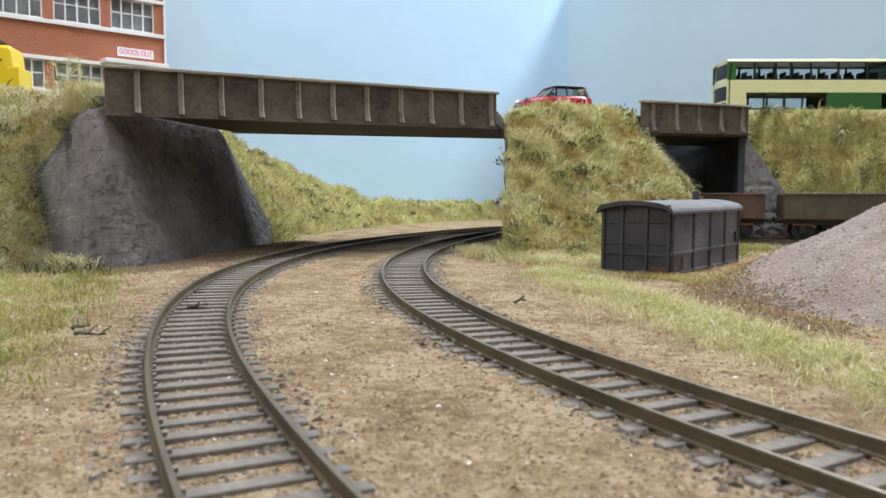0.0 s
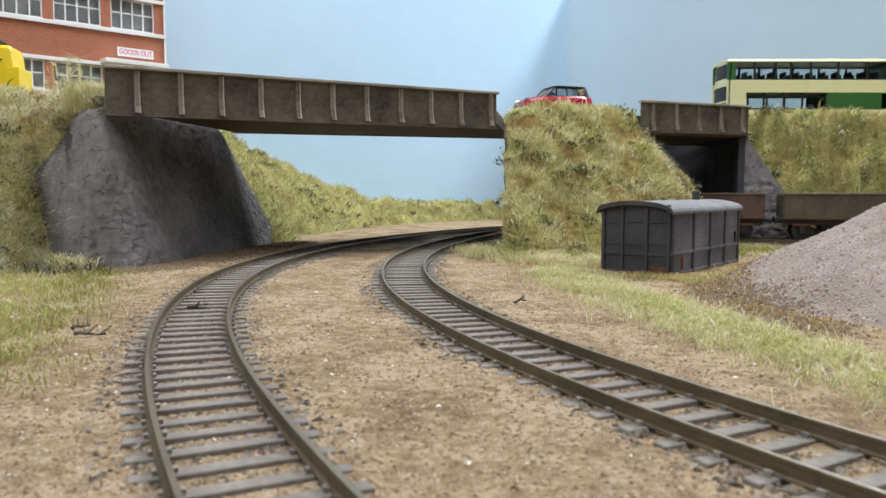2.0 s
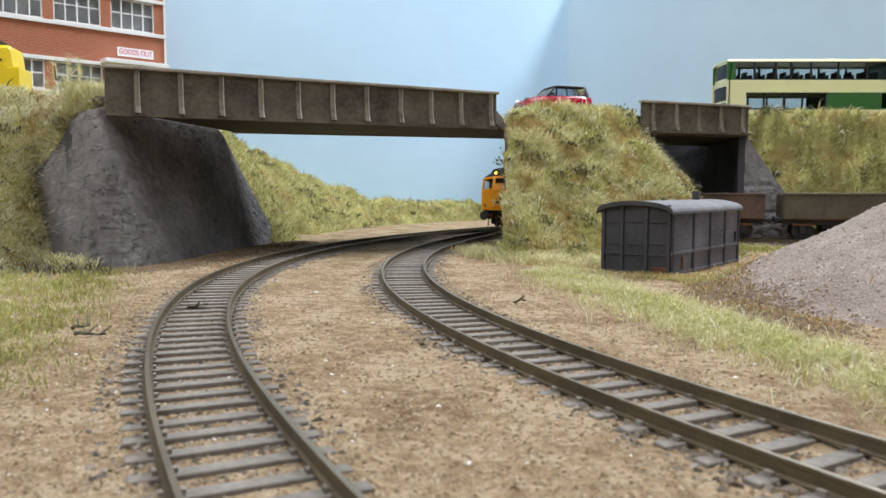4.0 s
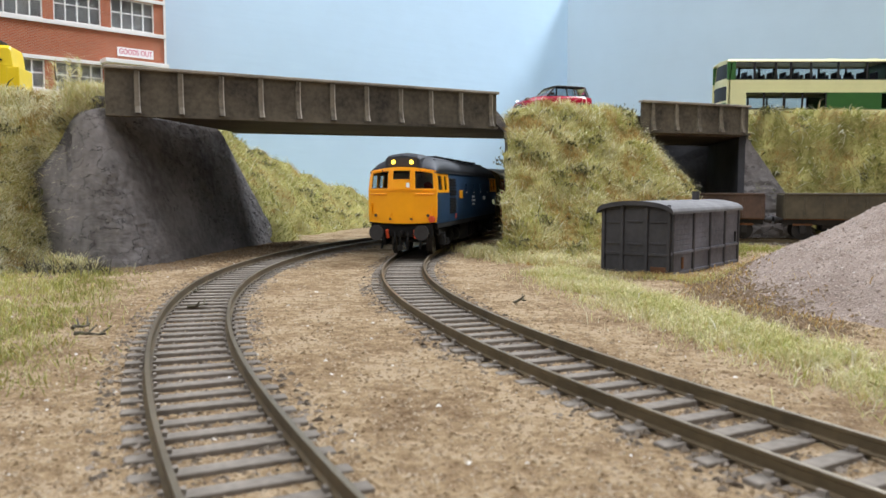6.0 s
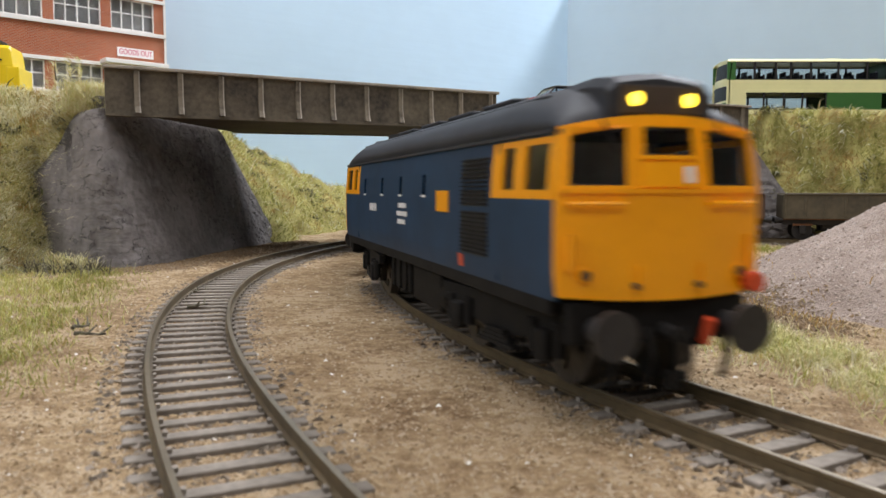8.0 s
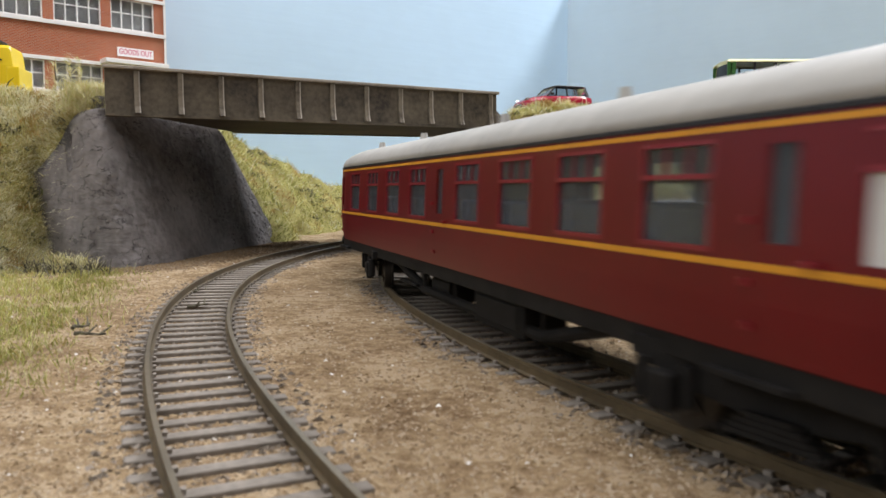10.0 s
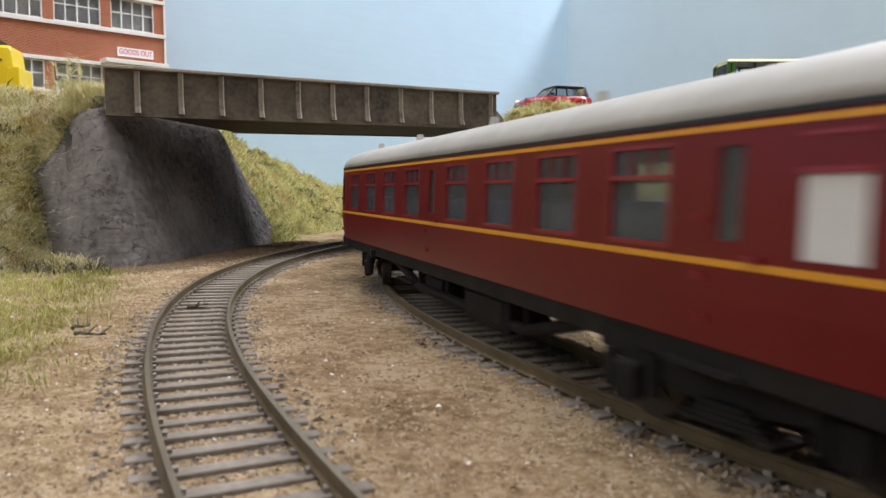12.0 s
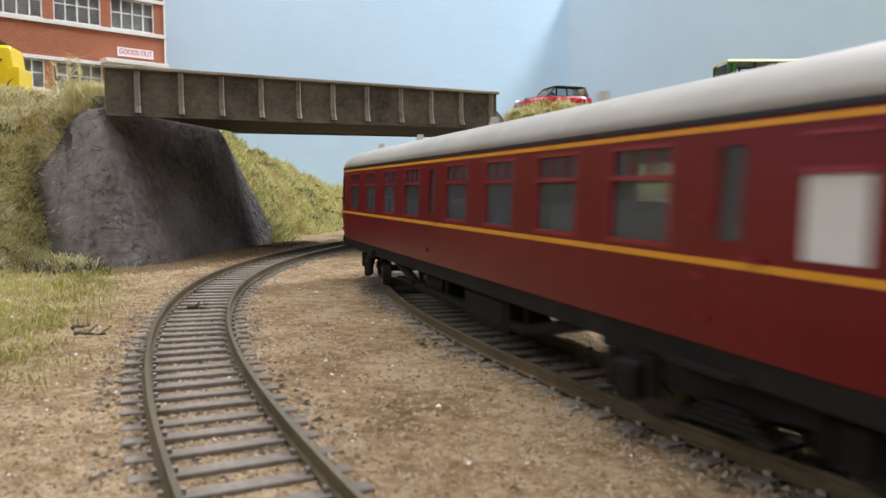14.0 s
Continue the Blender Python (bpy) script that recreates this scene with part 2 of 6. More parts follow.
def loft(bm, rings, closed=True, caps=True, mi=0):
    """Skin over rings of points (all of one length)."""
    vv = [[bm.verts.new(p) for p in r] for r in rings]
    n = len(rings[0])
    fs = []
    for a, b in zip(vv, vv[1:]):
        for i in range(n if closed else n - 1):
            j = (i + 1) % n
            fs.append(bm.faces.new((a[i], a[j], b[j], b[i])))
    if caps and closed:
        fs.append(bm.faces.new(vv[0][::-1]))
        fs.append(bm.faces.new(vv[-1]))
    for f in fs:
        f.material_index = mi
    return vv


def slab(bm, pts, z0, z1, mi=0):
    """An upright prism on the plan polygon pts (z0, z1: a height, or one for each corner)."""
    za = z0 if isinstance(z0, (list, tuple)) else [z0] * len(pts)
    zb = z1 if isinstance(z1, (list, tuple)) else [z1] * len(pts)
    loft(bm, [[(p[0], p[1], z) for p, z in zip(pts, za)], [(p[0], p[1], z) for p, z in zip(pts, zb)]], mi=mi)
    bmesh.ops.recalc_face_normals(bm, faces=bm.faces)


# ---------------------------------------------------------------- room, baseboard and backdrop
GROUND = -3.0
ROAD_Z = 82.0


def structure(name, bm, material, label, category):
    return tagged(part(name, bm, material), label, category, kind="structure")


structure("floor", boxed(-2000, 2200, -1800, 2200, -960, -900), M_FLOOR, "plain brown room floor below the layout", "floor")
structure("ceiling", boxed(-2000, 2200, -1800, 2200, 1400, 1450), M_ROOM, "plain beige room ceiling", "ceiling")
structure("wall_north", boxed(-2000, 2200, 2200, 2260, -900, 1400), M_ROOM, "plain beige room wall", "wall")
structure("wall_south", boxed(-2000, 2200, -1860, -1800, -900, 1400), M_ROOM, "plain beige room wall", "wall")
structure("wall_west", boxed(-2060, -2000, -1800, 2200, -900, 1400), M_ROOM, "plain beige room wall", "wall")
structure("wall_east", boxed(2200, 2260, -1800, 2200, -900, 1400), M_ROOM, "plain beige room wall", "wall")

CORNER = Vector((166, 1027))
D_RIGHT = Vector((254, -312)).normalized()
D_LEFT = Vector((-330, -235)).normalized()


def board(name, a, d, n, spans, material, label):
    """Backdrop board from a along d; spans: (from, to, z0, z1) lengths along d, thickness along n."""
    bm = bmesh.new()
    for u0, u1, z0, z1 in spans:
        p = [a + d * u0, a + d * u1, a + d * u1 + n * 8, a + d * u0 + n * 8]
        slab(bm, [(q.x, q.y) for q in p], z0, z1)
    return structure(name, bm, material, label, "backdrop")


board("backdrop_left", CORNER, D_LEFT, Vector((-D_LEFT.y, D_LEFT.x)) * -1, [(0, 1500, GROUND - 2, 420)], M_SKY, "sky-blue painted backdrop board with brushed streaks")
board("backdrop_right", CORNER, D_RIGHT, Vector((-D_RIGHT.y, D_RIGHT.x)), [(0, 900, 72, 300), (320, 900, GROUND - 2, 72)], M_SHADED_SKY, "grey-blue backdrop board with its shade put into the paint")

# ---------------------------------------------------------------- tracks


def track_path(x0, y0, th0, k, s_from, s_to, step=4.0):
    """Centre line by its bend: points and headings, s grows towards the near end."""
    def bend(s):
        c = max(-350.0, min(200.0, s)) / 300
        return k[0] + k[1] * c + k[2] * c * c
    pts = {}
    for sign, end in ((1, s_to), (-1, s_from)):
        x, y, th, s = x0, y0, th0, 0.0
        pts[0.0] = (x, y, th)
        while abs(s) < abs(end):
            a = th + bend(s + sign * step / 2) * sign * step / 2
            x, y = x + math.sin(a) * step * sign, y - math.cos(a) * step * sign
            th += bend(s + sign * step / 2) * sign * step
            s += sign * step
            pts[s] = (x, y, th)
    return sorted((s, *p) for s, p in pts.items())


PATH_R = track_path(14.75, 168.9, 0.3651, (0.00195, -0.00104, -0.00143), -2200, 1000)
PATH_L = track_path(-72.05, 223.3, 0.2187, (0.00200, -0.00103, -0.00133), -900, 500)
PATH_S = track_path(240, 505, 1.29, (0.0, 0.0, 0.0), -420, 420)


def on_path(path, s):
    i = max(0, min(len(path) - 2, int((s - path[0][0]) / 4.0)))
    a, b = path[i], path[i + 1]
    f = (s - a[0]) / (b[0] - a[0])
    return a[1] + (b[1] - a[1]) * f, a[2] + (b[2] - a[2]) * f, a[3] + (b[3] - a[3]) * f


def track(path, label, s0, s1, near0, near1):
    root = thing("railway_track", label, "railway track", kind="structure")
    sect = ((-0.40, 0), (-0.40, -0.55), (-0.2, -0.75), (-0.2, -2.0), (-0.8, -2.25), (-0.8, -2.5), (0.8, -2.5), (0.8, -2.25), (0.2, -2.0), (0.2, -0.75), (0.40, -0.55), (0.40, 0))
    n = int((s1 - s0) / 6)
    for side in (-8.7, 8.7):
        bm = bmesh.new()
        rings = []
        for i in range(n + 1):
            x, y, th = on_path(path, s0 + (s1 - s0) * i / n)
            c, s = math.cos(th), math.sin(th)
            rings.append([(x + c * (side + u), y + s * (side + u), z) for u, z in sect])
        loft(bm, rings)
        for f in bm.faces:
            if f.normal.z > 0.9 or all(v.co.z > -0.01 for v in f.verts):
                f.material_index = 1
        bmesh.ops.recalc_face_normals(bm, faces=bm.faces)
        part("rail", bm, [M_RAIL, M_RAILTOP], root)
    rnd = random.Random(5)
    bm = bmesh.new()
    box(bm, -13.2, 13.2, -1.4, 1.4, -3.9, -2.45, 0.25)
    for sx in (-8.7, 8.7):
        for k in (-1.55, 0.95):
            box(bm, sx + k, sx + k + 0.6, -0.6, 0.6, -2.4, -1.75)
    first = part("sleeper", bm, M_SLEEPER, root)
    me = first.data
    rest = bmesh.new()
    s, k = s0 + 3, 0
    used = False
    while s < s1:
        x, y, th = on_path(path, s)
        m = pose(x * U, y * U, rnd.uniform(-0.25, 0.1) * U, 0, 0, math.degrees(th) + rnd.uniform(-1.2, 1.2))
        if near0 < s < near1:
            ob = first if not used else new("sleeper", me)
            used = True
            ob.parent = root
            ob.matrix_basis = m
        else:
            c, w = math.cos(th), math.sin(th)
            slab_pts = [(x + c * a - w * b, y + w * a + c * b) for a, b in ((-13.2, -1.4), (13.2, -1.4), (13.2, 1.4), (-13.2, 1.4))]
            loft(rest, [[(*p, -3.9) for p in slab_pts], [(*p, -2.4) for p in slab_pts]])
        s += 7.4
    if len(rest.verts):
        tagged(part("far_sleepers", rest, M_SLEEPER, root), kind="stuff")
    return root


track(PATH_L, "curved weathered railway track with grey sleepers and rusty rails", -800, 420, -560, 160)
track(PATH_R, "curved railway track carrying the train, rusty rails on grey sleepers", -2150, 960, -420, 130)
track(PATH_S, "siding track behind the gravel heap, rusty rails", -132, 330, -60, 200)

# ---------------------------------------------------------------- ground and embankments


def lump(x, y, size, amp, seed=0.0):
    return noise.noise(Vector((x / size, y / size, seed))) * amp


TRACK_CELLS = {(int(x // 4), int(y // 4)) for path in (PATH_L, PATH_R) for _, px, py, th in path for o in range(-8, 9, 2)
               for x, y in [(px + math.cos(th) * o, py + math.sin(th) * o)]}


def ground_height(x, y):
    z = GROUND + lump(x, y, 26, 0.5) + lump(x, y, 6, 0.35, 3.1)
    return min(z, GROUND) - 0.3 if (int(x // 4), int(y // 4)) in TRACK_CELLS else z


def ground_sheet():
    """One sheet, fine where the camera stands near, coarse far off."""
    def ticks(a, b, fine_a, fine_b, fine, coarse):
        out, v = [], a
        while v < b:
            out.append(v)
            v += fine if fine_a <= v < fine_b else coarse
        return out + [b]
    xs = ticks(-1500, 1500, -170, 190, 2.6, 30)
    ys = ticks(-700, 1700, 50, 560, 3.0, 30)
    bm = bmesh.new()
    grid = [[bm.verts.new((x, y, ground_height(x, y))) for x in xs] for y in ys]
    for a, b in zip(grid, grid[1:]):
        for i in range(len(xs) - 1):
            bm.faces.new((a[i], a[i + 1], b[i + 1], b[i]))
    return structure("ground", bm, M_EARTH, "brown earth scatter covering the baseboard", "ground")


def near_track(x, y):
    best = 1e9
    for path in (PATH_L, PATH_R):
        for p in path[::6]:
            d = (p[1] - x) ** 2 + (p[2] - y) ** 2
            if d < best:
                best = d
    return math.sqrt(best)


def scatter_grains(name, label, n, spot, size, material, seed, sharp=0.5):
    """Loose grains: little squashed tetrahedra lying where spot() puts them."""
    rnd = random.Random(seed)
    vs, fs = [], []
    while n:
        p = spot(rnd)
        if p is None:
            continue
        n -= 1
        r = size * (0.5 + rnd.random() ** 2 * 1.6)
        a = rnd.random() * 6.283
        k = len(vs)
        for i in range(3):
            t = a + i * 2.094 + rnd.uniform(-0.4, 0.4)
            vs.append(((p[0] + math.cos(t) * r) * U, (p[1] + math.sin(t) * r) * U, (p[2] - 0.15 * r) * U))
        vs.append(((p[0] + rnd.uniform(-0.4, 0.4) * r) * U, (p[1] + rnd.uniform(-0.4, 0.4) * r) * U, (p[2] + r * rnd.uniform(0.25, 0.6)) * U))
        fs += [(k, k + 1, k + 3), (k + 1, k + 2, k + 3), (k + 2, k, k + 3), (k, k + 2, k + 1)]
    me = bpy.data.meshes.new(name)
    me.from_pydata(vs, [], fs)
    me.materials.append(material)
    return tagged(new(name, me), label, "scatter", kind="stuff")


def blades(name, label, spots, material, seed, length, width, lean=0.6, parent=None):
    """Fibres of static grass, each a bent two-piece blade, at (x, y, z, nx, ny, nz)."""
    rnd = random.Random(seed)
    vs, fs = [], []
    for x, y, z, nx, ny, nz in spots:
        h = length * rnd.uniform(0.45, 1.25)
        w = width * rnd.uniform(0.6, 1.3)
        a, b = rnd.random() * 6.283, rnd.random() * 6.283
        dx, dy, dz = nx + math.cos(a) * lean * rnd.random() * 1.6, ny + math.sin(a) * lean * rnd.random() * 1.6, nz * 0.6 + rnd.uniform(0.0, 0.8)
        q = h / math.sqrt(dx * dx + dy * dy + dz * dz)
        dx, dy, dz = dx * q, dy * q, dz * q
        wx, wy = math.cos(b) * w, math.sin(b) * w
        ex, ey, ez = dx + math.cos(a) * h * 0.35, dy + math.sin(a) * h * 0.35, dz - h * rnd.uniform(0.05, 0.35)
        k = len(vs)
        for px, py, pz in ((x - wx, y - wy, z - 0.6), (x + wx, y + wy, z - 0.6), (x + dx * 0.6 - wx * 0.8, y + dy * 0.6 - wy * 0.8, z + dz * 0.6),
                           (x + dx * 0.6 + wx * 0.8, y + dy * 0.6 + wy * 0.8, z + dz * 0.6), (x + ex, y + ey, z + ez)):
            vs.append((px * U, py * U, pz * U))
        fs += [(k, k + 1, k + 3, k + 2), (k + 2, k + 3, k + 4)]
    me = bpy.data.meshes.new(name)
    me.from_pydata(vs, [], fs)
    me.materials.append(material)
    ob = new(name, me)
    if parent:
        ob.parent = parent
    return tagged(ob, label, "grass" if not parent else "", kind="stuff")


def seg_dist(p, a, b):
    ab, ap = (b[0] - a[0], b[1] - a[1]), (p[0] - a[0], p[1] - a[1])
    t = max(0.0, min(1.0, (ap[0] * ab[0] + ap[1] * ab[1]) / (ab[0] ** 2 + ab[1] ** 2)))
    return math.hypot(ap[0] - ab[0] * t, ap[1] - ab[1] * t)


def inside(p, poly):
    c = False
    for i in range(len(poly)):
        a, b = poly[i], poly[i - 1]
        if (a[1] > p[1]) != (b[1] > p[1]) and p[0] < (b[0] - a[0]) * (p[1] - a[1]) / (b[1] - a[1]) + a[0]:
            c = not c
    return c


def poly_dist(p, poly):
    return 0.0 if inside(p, poly) else min(seg_dist(p, poly[i], poly[i - 1]) for i in range(len(poly)))


def embankment(name, label, crest, top, slope, kept, count, material, seed, length=5.0, step=3.0, rough=4.0, second=None, mould=None, dead_from=0.17):
    """A grassed bank: flat on the crest polygon, falling off round it; kept(x, y) says where it stands, top may fall along y."""
    root = thing(name, label, "embankment", kind="structure")
    tops = top if isinstance(top, list) else [(0, top), (9999, top)]
    reach = (max(t[1] for t in tops) - GROUND) / (slope[2] if isinstance(slope, tuple) else slope) + 14

    def crown(y):
        for (ya, za), (yb, zb) in zip(tops, tops[1:]):
            if y < yb:
                return za + (zb - za) * max(0, y - ya) / (yb - ya)
        return tops[-1][1]

    x0, x1 = min(p[0] for p in crest) - reach, max(p[0] for p in crest) + reach
    y0, y1 = min(p[1] for p in crest) - reach, max(p[1] for p in crest) + reach
    nx, ny = int((x1 - x0) / step), int((y1 - y0) / step)

    def height(x, y):
        d = poly_dist((x, y), crest)
        fall = slope[0] * min(d, slope[1]) + slope[2] * max(0, d - slope[1]) if isinstance(slope, tuple) else d * slope
        z = crown(y) - fall * (1 + 0.14 * noise.noise(Vector((x / 40, y / 40, seed))))
        z -= 0.12 * max(0, 14 - abs(d - 4))
        z += lump(x, y, 30, rough, seed + 7) + lump(x, y, 13, rough * 0.9, seed) + lump(x, y, 5.5, rough * 0.55, seed + 5)
        return mould(x, y, z) if mould else z

    hs = {}
    for j in range(ny + 1):
        for i in range(nx + 1):
            hs[i, j] = height(x0 + i * step, y0 + j * step)
    bm = bmesh.new()
    vs = {}
    faces = []

    def vert(i, j):
        if (i, j) not in vs:
            vs[i, j] = bm.verts.new((x0 + i * step, y0 + j * step, max(hs[i, j], GROUND - 2)))
        return vs[i, j]
    for j in range(ny):
        for i in range(nx):
            cx, cy = x0 + (i + 0.5) * step, y0 + (j + 0.5) * step
            if not kept(cx, cy, hs[i, j]) or max(hs[i, j], hs[i + 1, j], hs[i, j + 1], hs[i + 1, j + 1]) < GROUND - 1:
                continue
            bm.faces.new((vert(i, j), vert(i + 1, j), vert(i + 1, j + 1), vert(i, j + 1)))
            faces.append((i, j))
    rnd = random.Random(seed)
    weights = []
    for i, j in faces:
        gx, gy = (hs[i + 1, j] - hs[i, j]) / step, (hs[i, j + 1] - hs[i, j]) / step
        xx = x0 + i * step
        weights.append((math.sqrt(1 + gx * gx + gy * gy) * (1.0 if -265 < xx < 400 else 0.0), gx, gy))
    picks = rnd.choices(range(len(faces)), [w[0] for w in weights], k=count)
    spots, spots2, spots3 = [], [], []
    for k in picks:
        i, j = faces[k]
        _, gx, gy = weights[k]
        u, v = rnd.random(), rnd.random()
        z = hs[i, j] + gx * u * step + gy * v * step
        if z < GROUND - 0.5 or z > ROAD_Z + 13:
            continue
        q = 1 / math.sqrt(1 + gx * gx + gy * gy)
        x, y = x0 + (i + u) * step, y0 + (j + v) * step
        tone = noise.noise(Vector((x / 22, y / 22, z / 22 + seed))) + rnd.uniform(-0.2, 0.2)
        dead = noise.noise(Vector((x / 15, z / 15, y / 15 + seed * 2))) + rnd.uniform(-0.18, 0.18)
        (spots3 if dead > dead_from else spots if tone < 0.02 else spots2).append((x, y, z, -gx * q, -gy * q, q))
    part("bank", bm, M_SOIL, root, smooth=True)
    blades("grass", "", spots, material, seed, length * 0.85, 0.17, lean=1.2, parent=root)
    blades("dead_grass", "", spots3, M_GRASS_DEAD, seed + 9, length * 0.75, 0.18, lean=1.3, parent=root)
    blades("straw", "", spots2, second or M_GRASS_DRY, seed + 1, length * 0.95, 0.16, lean=1.2, parent=root)
    rs = random.Random(seed + 2)
    clumps = []
    for c in rs.sample(spots, min(len(spots), max(20, count // 620))):
        spread = rs.uniform(1.2, 4.2)
        for _ in range(int(16 * spread)):
            clumps.append((c[0] + rs.gauss(0, spread), c[1] + rs.gauss(0, spread * 0.7), c[2] + rs.gauss(0, spread * 0.35) + 0.5, c[3] + rs.gauss(0, 0.7), c[4] + rs.gauss(0, 0.7), c[5]))
    blades("moss_clumps", "", clumps, M_LICHEN, seed + 4, 2.6, 0.48, lean=1.8, parent=root)
    pale = [p for p in spots + spots2 if rs.random() < 0.11]
    blades("pale_straws", "", pale, M_STRAW, seed + 6, length * 1.5, 0.24, lean=2.2, parent=root)
    tw = [s for s in spots if rs.random() < 0.012]
    if tw:
        blades("twigs", "", tw, M_TWIG, seed + 3, length * 1.5, 0.34, lean=2.4, parent=root)
    return root


ground_sheet()

# bridge lines in plan
B_DIR = Vector((191, 101)).normalized()
G1A, G1B = Vector((-156, 354.1)), Vector((31.6, 453.3))
SKEW = Vector((19, 143))
G2A, G2B = Vector((132, 507)), Vector((216, 541))



def wing_line(x):
    return 340 + (x + 138) * (365 - 340) / (-197 + 138)


def left_of_abutment(x, y, z):
    if y > 484:
        return x < -140
    if y > wing_line(x) + 3:
        return x < -168 + (y - 340) * 20 / 150
    return x < -183


def round_wing(x, y, z):
    """Keeps the bank below the top of the wing wall and lets it spill over the wall's end."""
    w = wing_line(x)
    if x > -230:
        lid = max(44, 74 + (x + 159) * 0.72) + 0.9 * max(0, y - w) + max(0, -200 - x) * 0.9
        z = min(z, lid)
    z = min(z, ROAD_Z + 3 + lump(x, y, 9, 2.0, 4))
    if y < w + 8 and x > -205:
        f = max(0.0, min(1.0, (-187 - x) / 16))
        z = GROUND - 2 + (z - GROUND + 2) * f
    return z


def between_bridges(x, y, z):
    return x > 40 + (y - 470) * 19 / 143


# bank beside the near end of the bridge, with the wing wall let into it
embankment("embankment", "grassed embankment beside the grey abutment, pale straw tufts", [(-165, 366), (-200, 384), (-236, 372), (-330, 320), (-420, 520), (-170, 540)], ROAD_Z + 1, (2.0, 24, 0.62),
           left_of_abutment, 120000, M_GRASS_DRY, 11, 6.0, rough=5.0, mould=round_wing, second=M_STRAW, dead_from=0.38)
# bank between the two bridges
embankment("embankment", "steep straw-coloured grass embankment between two bridges", [(44, 468), (112, 500), (128, 520), (136, 640), (60, 640), (52, 600)], ROAD_Z + 2, 1.02,
           between_bridges, 100000, M_GRASS, 23, 6.0, rough=5.5, second=M_GRASS_DRY, mould=lambda x, y, z: z - 0.45 * max(0, x - 132))
# bank under the bus
embankment("embankment", "olive-green grass embankment below the road", [(240, 566), (330, 562), (620, 562), (620, 720), (250, 700)], ROAD_Z + 7, 1.9,
           lambda x, y, z: (x > 222 + (y - 545) * 0.3 if y > 541 else x > 215 + (541 - y) * 2.8), 52000, M_GRASS_DARK, 37, 6.5, rough=9.0, second=M_GRASS_DARK)
# far bank behind the bridge
embankment("embankment", "far grass embankment falling away towards the backdrop", [(-165, 530), (-155, 600), (-118, 690), (-66, 780), (20, 880), (60, 930), (-50, 866), (-150, 790), (-330, 660), (-330, 540)],
           [(530, 84), (600, 70), (680, 46), (760, 28), (840, 15), (890, 16), (950, 26)], 1.55, lambda x, y, z: y > (484 if x < -128 else 512), 50000, M_GRASS, 41, 6.0, rough=6.0, second=M_GRASS_DARK)


def wall_grid(bm, holes, u0, u1, z0, z1, place, thick, us=(), zs=(), mi=0):
    """A wall with openings that go through it. place(u, z, depth) gives the point."""
    ub = sorted({u0, u1, *us, *(h[i] for h in holes for i in (0, 1))})
    zb = sorted({z0, z1, *zs, *(h[i] for h in holes for i in (2, 3))})

    def solid(i, j):
        if not (0 <= i < len(ub) - 1 and 0 <= j < len(zb) - 1):
            return False
        u, z = (ub[i] + ub[i + 1]) / 2, (zb[j] + zb[j + 1]) / 2
        return not any(h[0] < u < h[1] and h[2] < z < h[3] for h in holes)
    cache = {}

    def v(i, j, d):
        if (i, j, d) not in cache:
            cache[i, j, d] = bm.verts.new(place(ub[i], zb[j], thick * d))
        return cache[i, j, d]
    for i in range(len(ub) - 1):
        for j in range(len(zb) - 1):
            if not solid(i, j):
                continue
            quads = [(v(i, j, 0), v(i + 1, j, 0), v(i + 1, j + 1, 0), v(i, j + 1, 0)), (v(i, j, 1), v(i, j + 1, 1), v(i + 1, j + 1, 1), v(i + 1, j, 1))]
            if not solid(i - 1, j):
                quads.append((v(i, j, 0), v(i, j + 1, 0), v(i, j + 1, 1), v(i, j, 1)))
            if not solid(i + 1, j):
                quads.append((v(i + 1, j, 0), v(i + 1, j, 1), v(i + 1, j + 1, 1), v(i + 1, j + 1, 0)))
            if not solid(i, j - 1):
                quads.append((v(i, j, 0), v(i, j, 1), v(i + 1, j, 1), v(i + 1, j, 0)))
            if not solid(i, j + 1):
                quads.append((v(i, j + 1, 0), v(i + 1, j + 1, 0), v(i + 1, j + 1, 1), v(i, j + 1, 1)))
            for q in quads:
                f = bm.faces.new(q)
                f.material_index = mi
    bmesh.ops.recalc_face_normals(bm, faces=bm.faces)


def quad_plate(bm, place, u0, u1, z0, z1, d0, d1, n=1, mi=0):
    """A thin plate that follows place() between depths d0 and d1."""
    rings = []
    for i in range(n + 1):
        u = u0 + (u1 - u0) * i / n
        rings.append([place(u, z0, d0), place(u, z1, d0), place(u, z1, d1), place(u, z0, d1)])
    loft(bm, rings, mi=mi)
    bmesh.ops.recalc_face_normals(bm, faces=bm.faces)


# ---------------------------------------------------------------- bridges


